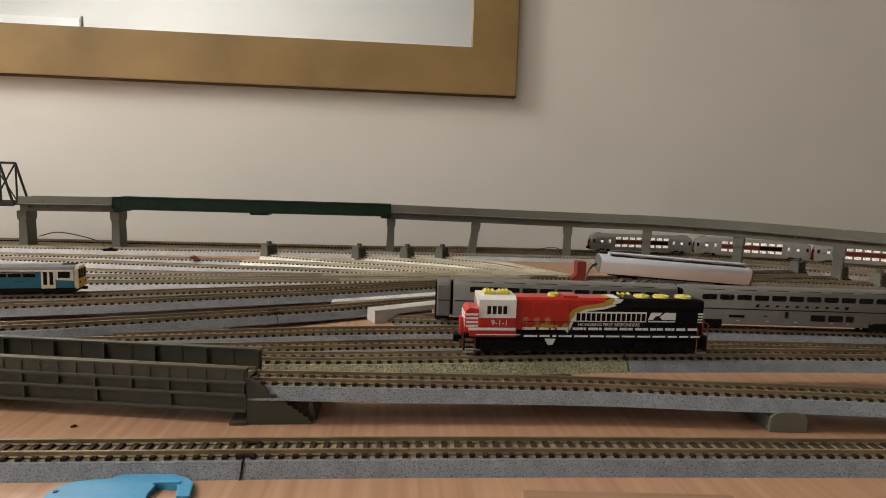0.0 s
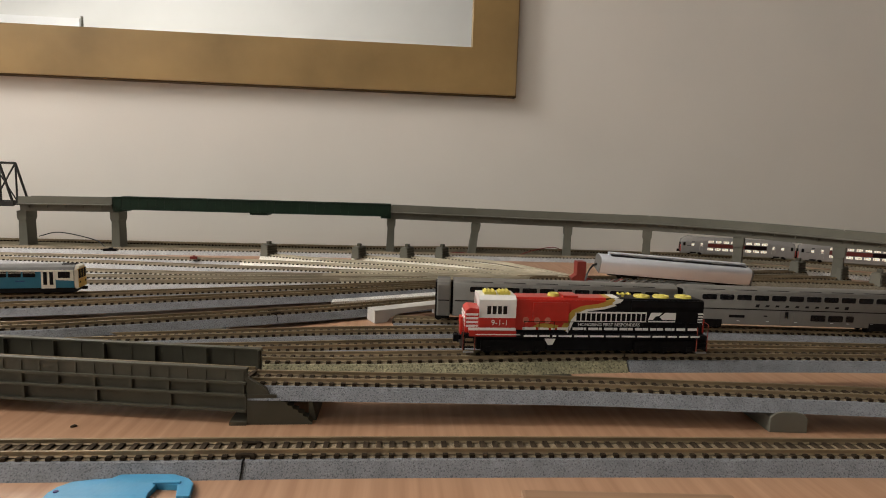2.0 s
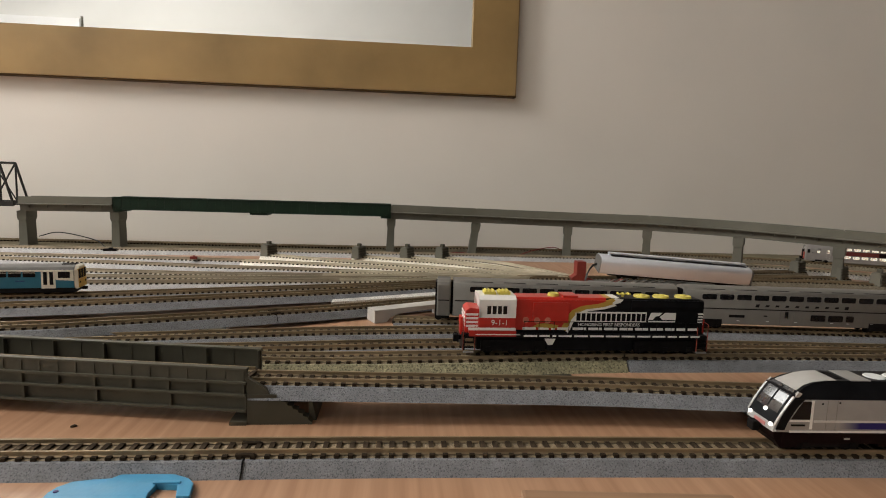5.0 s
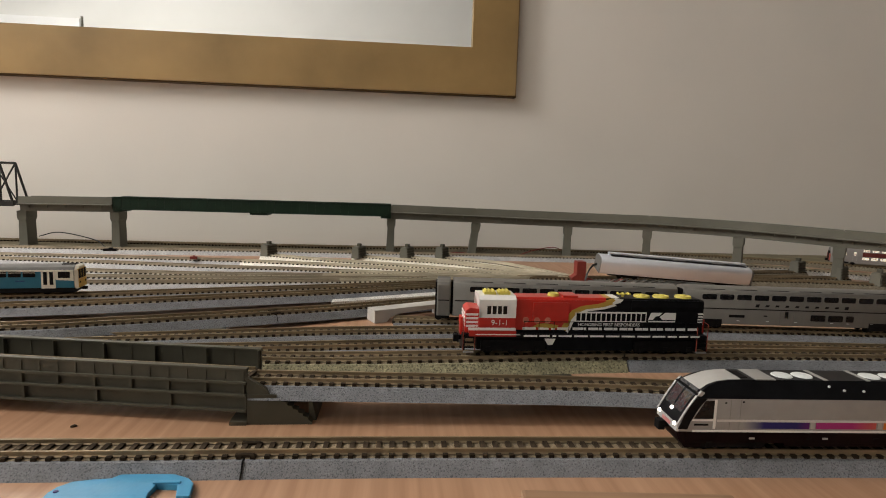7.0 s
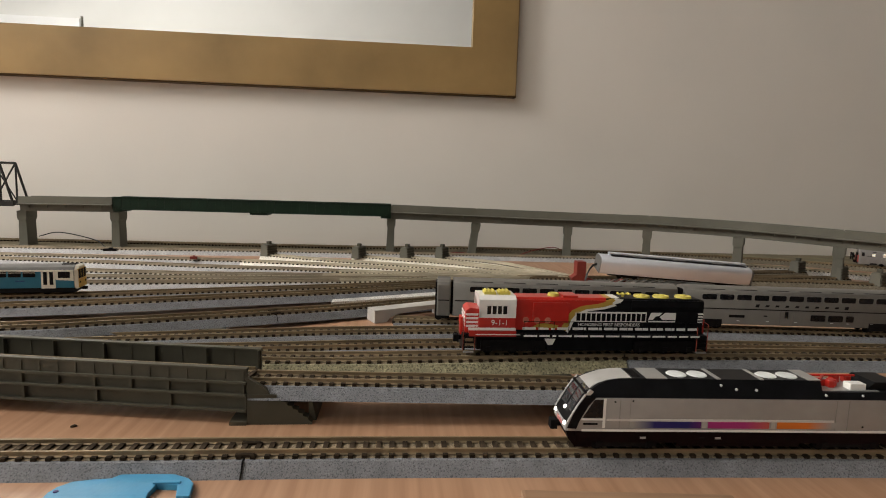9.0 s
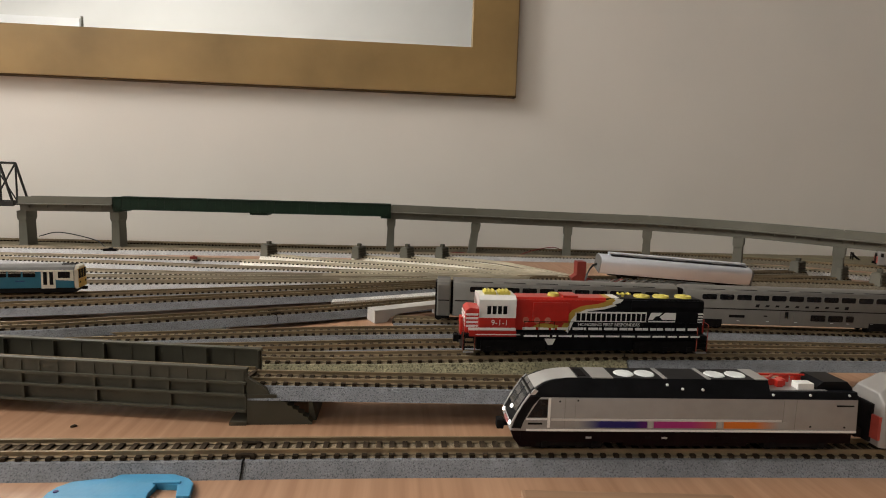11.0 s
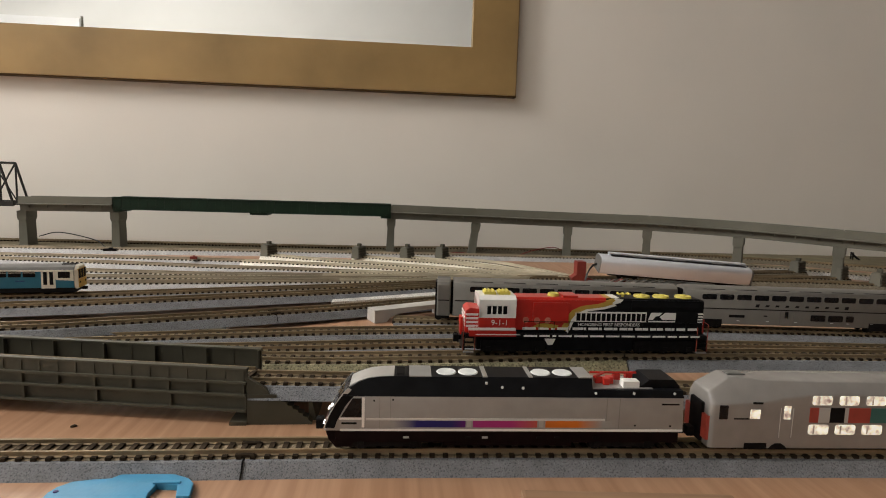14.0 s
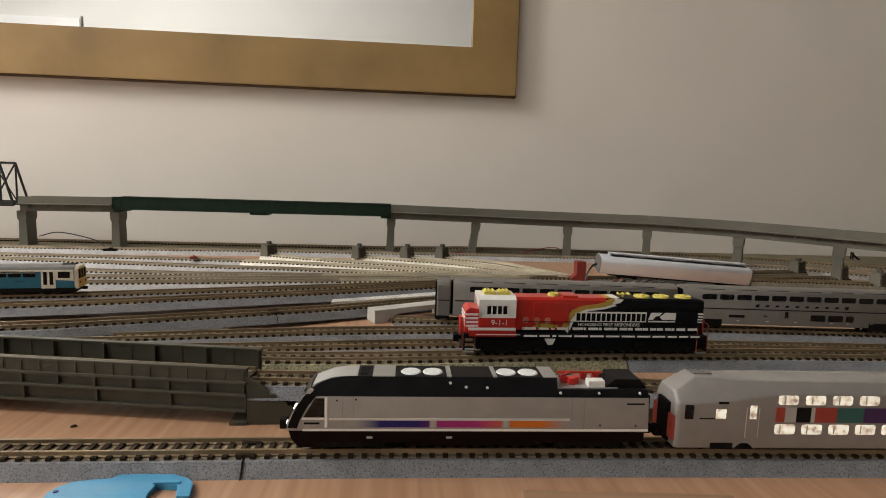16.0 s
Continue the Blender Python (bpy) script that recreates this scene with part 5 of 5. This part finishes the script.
bl = thing("blue_plastic_part", pose(-0.0925, 0.1880, 0.0), "flat sky blue plastic part with a square notch", "plastic part")
outline = [(-20, -16), (-22.4, -8), (-22.6, -2.5), (-21.6, 1.2), (-18.2, 4.6), (-12, 5.9), (-6.2, 6.4), (-4.4, 9.0), (5, 9.1), (14.6, 8.7), (20.4, 5.8), (23.2, 2.6), (24.8, -5.8), (20.3, -5.8), (18.2, 1.2), (10.8, 2.2), (10.4, -3.5), (11.4, -9), (10, -16)]
part("plate", prism([(x * 0.001, y * 0.001) for x, y in outline], 0.0, 0.0022, "z", 0.0004), BLUE_PLASTIC, bl)
part("raised_lip", bx(9.6, 18.8, 1.8, 3.2, 2.0, 2.9, 0.3), BLUE_PLASTIC, bl)
part("pin_hole", disc(-20.2, -2.0, 2.1, 2.45, 0.9, 14), NAVY, bl, "dark pin hole")

oc = thing("wood_offcut", pose(0.0455, 0.1770, 0.0, 0, 0, -4), "small strip of brown wood on the table", "wood strip")
part("strip", box(0.0, 0.075, -0.006, 0.004, 0.0, 0.0035, 0.0012), OFFCUT, oc)
for x, y in ((-0.1375, 0.2414), (0.1885, 0.2745)):
    cr = thing("wood_crumb", pose(x, y, 0, 0, 0, 30), "tiny dark crumb on the table", "crumb")
    bm = bmesh.new()
    bmesh.ops.create_icosphere(bm, subdivisions=2, radius=0.0011)
    for v in bm.verts:
        v.co = Vector((v.co.x * 1.3, v.co.y, max(v.co.z, -0.0006) * 0.5 + 0.0003)) + noise.noise_vector(v.co * 900) * 0.0003
    part("crumb", bm, SLEEPER, cr)


def wire(pts, r, material, label):
    bm = bmesh.new()
    path = smooth_path(pts, 0.006)
    prof = [(r * math.cos(a * math.tau / 6), r * math.sin(a * math.tau / 6)) for a in range(6)]
    add_sweep(bm, path, prof)
    return tagged(part("wire", bm, material, smooth=True), label, "wire")


wire([(-0.53, 0.868, 0.0135), (-0.50, 0.868, 0.020), (-0.45, 0.866, 0.010), (-0.43, 0.855, 0.0012)], 0.0008, WIRE_BLACK, "thin black wire arching beside the viaduct pier")
wire([(0.06, 0.850, 0.0010), (0.10, 0.852, 0.0040), (0.13, 0.850, 0.0010), (0.19, 0.846, 0.0010)], 0.0007, WIRE_RED, "thin red wire on the table by the viaduct")
wire([(0.19, 0.850, 0.0010), (0.215, 0.850, 0.010), (0.245, 0.848, 0.016), (0.26, 0.846, 0.012)], 0.0007, WIRE_RED, "thin red wire arching beside the viaduct pier")

# short end of another car, a pale slab and seams between lengths of track
ec = thing("passenger_car_end", pose(0.0318, 0.4112, 0.008, 0, 0, SLOPE), "short grey end section of a passenger car", "railway coach")


def end_sec(k):
    return [(-9.4 * k, 4.4), (-9.4 * k, 27.4), (-8.7 * k, 29.6), (-6.6 * k, 31.2), (6.6 * k, 31.2), (8.7 * k, 29.6), (9.4 * k, 27.4), (9.4 * k, 4.4)]


part("body", loft([(0, end_sec(0.95)), (0.8, end_sec(1)), (9.2, end_sec(1)), (10.0, end_sec(0.95))]), STAINLESS, ec)
part("end_door", bx(-1.2, 0.2, -6.0, 6.0, 4.6, 29.0, 0.3), UNDER, ec, "dark end diaphragm")
part("side_line", bx(0.8, 9.2, -9.6, -9.3, 15.7, 16.4), UNDER, ec)
truck(ec, 5.0, 9, 1, 8.6, 4.8)
coupler(ec, 9.0, 1, 5.0)

ps = thing("platform_slab", pose(0, 0, 0), "flat pale grey slab lying between two yard tracks", "slab")
part("slab", prism([(-0.055, 0.4785), (0.040, 0.5160), (0.040, 0.5330), (-0.055, 0.4910)], 0.0, 0.0045, "z", 0.0004), BALLAST_PALE, ps)
for x, y, z, a in ((-0.0548, 0.2079, 0.008, 0), (-0.0905, 0.4183, 0.0117, 25)):
    sm = thing("track_joint", pose(x, y, z, 0, 0, a), "dark seam where two lengths of track meet", "track joint")
    part("seam", prism([(-0.01255, -0.0079), (-0.00885, -0.00255), (0.00885, -0.00255), (0.01255, -0.0079)], -0.00025, 0.00025, "x"), UNDER, sm)
    for yy in (-0.0049, 0.0049):
        part("rail_joiner", box(-0.0035, 0.0035, yy - 0.0014, yy + 0.0014, -0.0024, -0.0012, 0.0003), SLEEPER, sm)

# small loose bits on and beside the yard tracks
for x, y, z, w, m2, label in ((-0.3757, 0.7593, 0.0080, 0.008, UNDER, "small black plastic clip on a yard track"), (-0.2484, 0.7007, 0.0080, 0.004, RED_PLASTIC, "small red plastic clip on a yard track"),
                              (0.1560, 0.8120, 0.0013, 0.008, UNDER, "small black plastic clip beside the viaduct")):
    cl = thing("track_clip", pose(x, y, z, 0, 0, 12), label, "clip")
    part("clip", box(-w, w, -0.003, 0.003, 0.0, 0.003, 0.0006), m2, cl)
    part("tab", box(-w * 0.2, w * 0.4, -0.002, 0.002, 0.003, 0.0045, 0.0004), m2, cl)
bs = thing("buffer_stop", pose(0.790, 0.893, 0.0, 0, 0, -25), "small black plastic buffer stop by the far track", "buffer stop")
bm = bmesh.new()
for s in (-1, 1):
    add_rod(bm, (0.0, s * 0.005, 0.0), (0.0, s * 0.005, 0.014), 0.0012)
    add_rod(bm, (0.012, s * 0.005, 0.0), (0.0, s * 0.005, 0.011), 0.0010)
add_rod(bm, (0.0, -0.006, 0.012), (0.0, 0.006, 0.012), 0.0014)
part("stop_frame", bm, UNDER, bs)
wire([(-0.1180, 0.4005, 0.0012), (-0.1040, 0.4030, 0.0012), (-0.0930, 0.4085, 0.0012), (-0.0900, 0.4130, 0.0030)], 0.0011, OFFCUT, "pinkish brown cable lying under a yard track")
wire([(0.2050, 0.5780, 0.0062), (0.2080, 0.5800, 0.0180), (0.2160, 0.5840, 0.0270), (0.2260, 0.5860, 0.0285)], 0.0013, WIRE_BLACK, "black cable bent up to the silver coach")


# ---------------------------------------------------------------- what moves
FAR_LINE = [(0.1, 0.888, 0.0095), (0.31, 0.878, 0.0090), (0.45, 0.868, 0.0086), (0.56, 0.835, 0.0083), (0.68, 0.780, 0.008), (0.80, 0.715, 0.008), (0.95, 0.61, 0.008), (1.04, 0.50, 0.008), (1.07, 0.38, 0.008), (1.03, 0.26, 0.008)]


def ride(ob, line, rows, x0, x1):
    """Carry a vehicle along a line. rows: seconds and the distance of its own zero; x0, x1: where its bogies are on it."""
    path = smooth_path(line, 0.002)
    run = [0.0]
    for a, b in zip(path, path[1:]):
        run.append(run[-1] + (b - a).length)
    P = np.array([tuple(p) for p in path])

    def at(s):
        return Vector([float(np.interp(s, run, P[:, k])) for k in range(3)])
    keys = []
    for t, s in rows:
        a, b = at(s + x0), at(s + x1)
        d = (b - a).normalized()
        m = Matrix.Translation(a - d * x0) @ Matrix.Rotation(math.atan2(d.y, d.x), 4, "Z")
        keys.append((t, m))
    walk(ob, keys)


def motions():
    # the front train: where the tip of its coupler is along the front track
    tip = [(0.0, 0.4040), (1.0, 0.3480), (2.0, 0.2920), (3.0, 0.2362), (3.6, 0.2026), (4.0, 0.1802), (4.2, 0.1700), (6.3, 0.1260), (6.5, 0.1207), (7.0, 0.1069), (7.5, 0.0940), (8.0, 0.0812), (8.5, 0.0701), (9.0, 0.0632), (9.2, 0.0606),
           (11.3, 0.0356), (11.5, 0.0306), (12.0, 0.0181), (12.5, 0.0051), (13.0, -0.0081), (13.5, -0.0207), (14.0, -0.0286), (14.5, -0.0325), (15.0, -0.0359), (15.5, -0.0391), (16.0, -0.0423)]
    rows = [(t, x + 0.46) for t, x in tip]
    ride(alp, FRONT, rows, 0.027, 0.118)
    ride(coach, FRONT, [(t, s + 0.1512) for t, s in rows], 0.022, 0.144)
    # the same train's tail on the far line
    tail = [(0.0, 0.215), (0.5, 0.251), (1.0, 0.290), (1.5, 0.329), (2.0, 0.364), (2.5, 0.404), (3.0, 0.440), (3.5, 0.473), (4.0, 0.504), (4.2, 0.515), (6.4, 0.562), (7.0, 0.576), (8.0, 0.599), (9.0, 0.612), (11.5, 0.645), (13.5, 0.692), (16.0, 0.712)]
    for k, c in enumerate(FAR_COACHES):
        ride(c, FAR_LINE, [(t, s + k * 0.170) for t, s in tail], 0.022, 0.144)


motions()
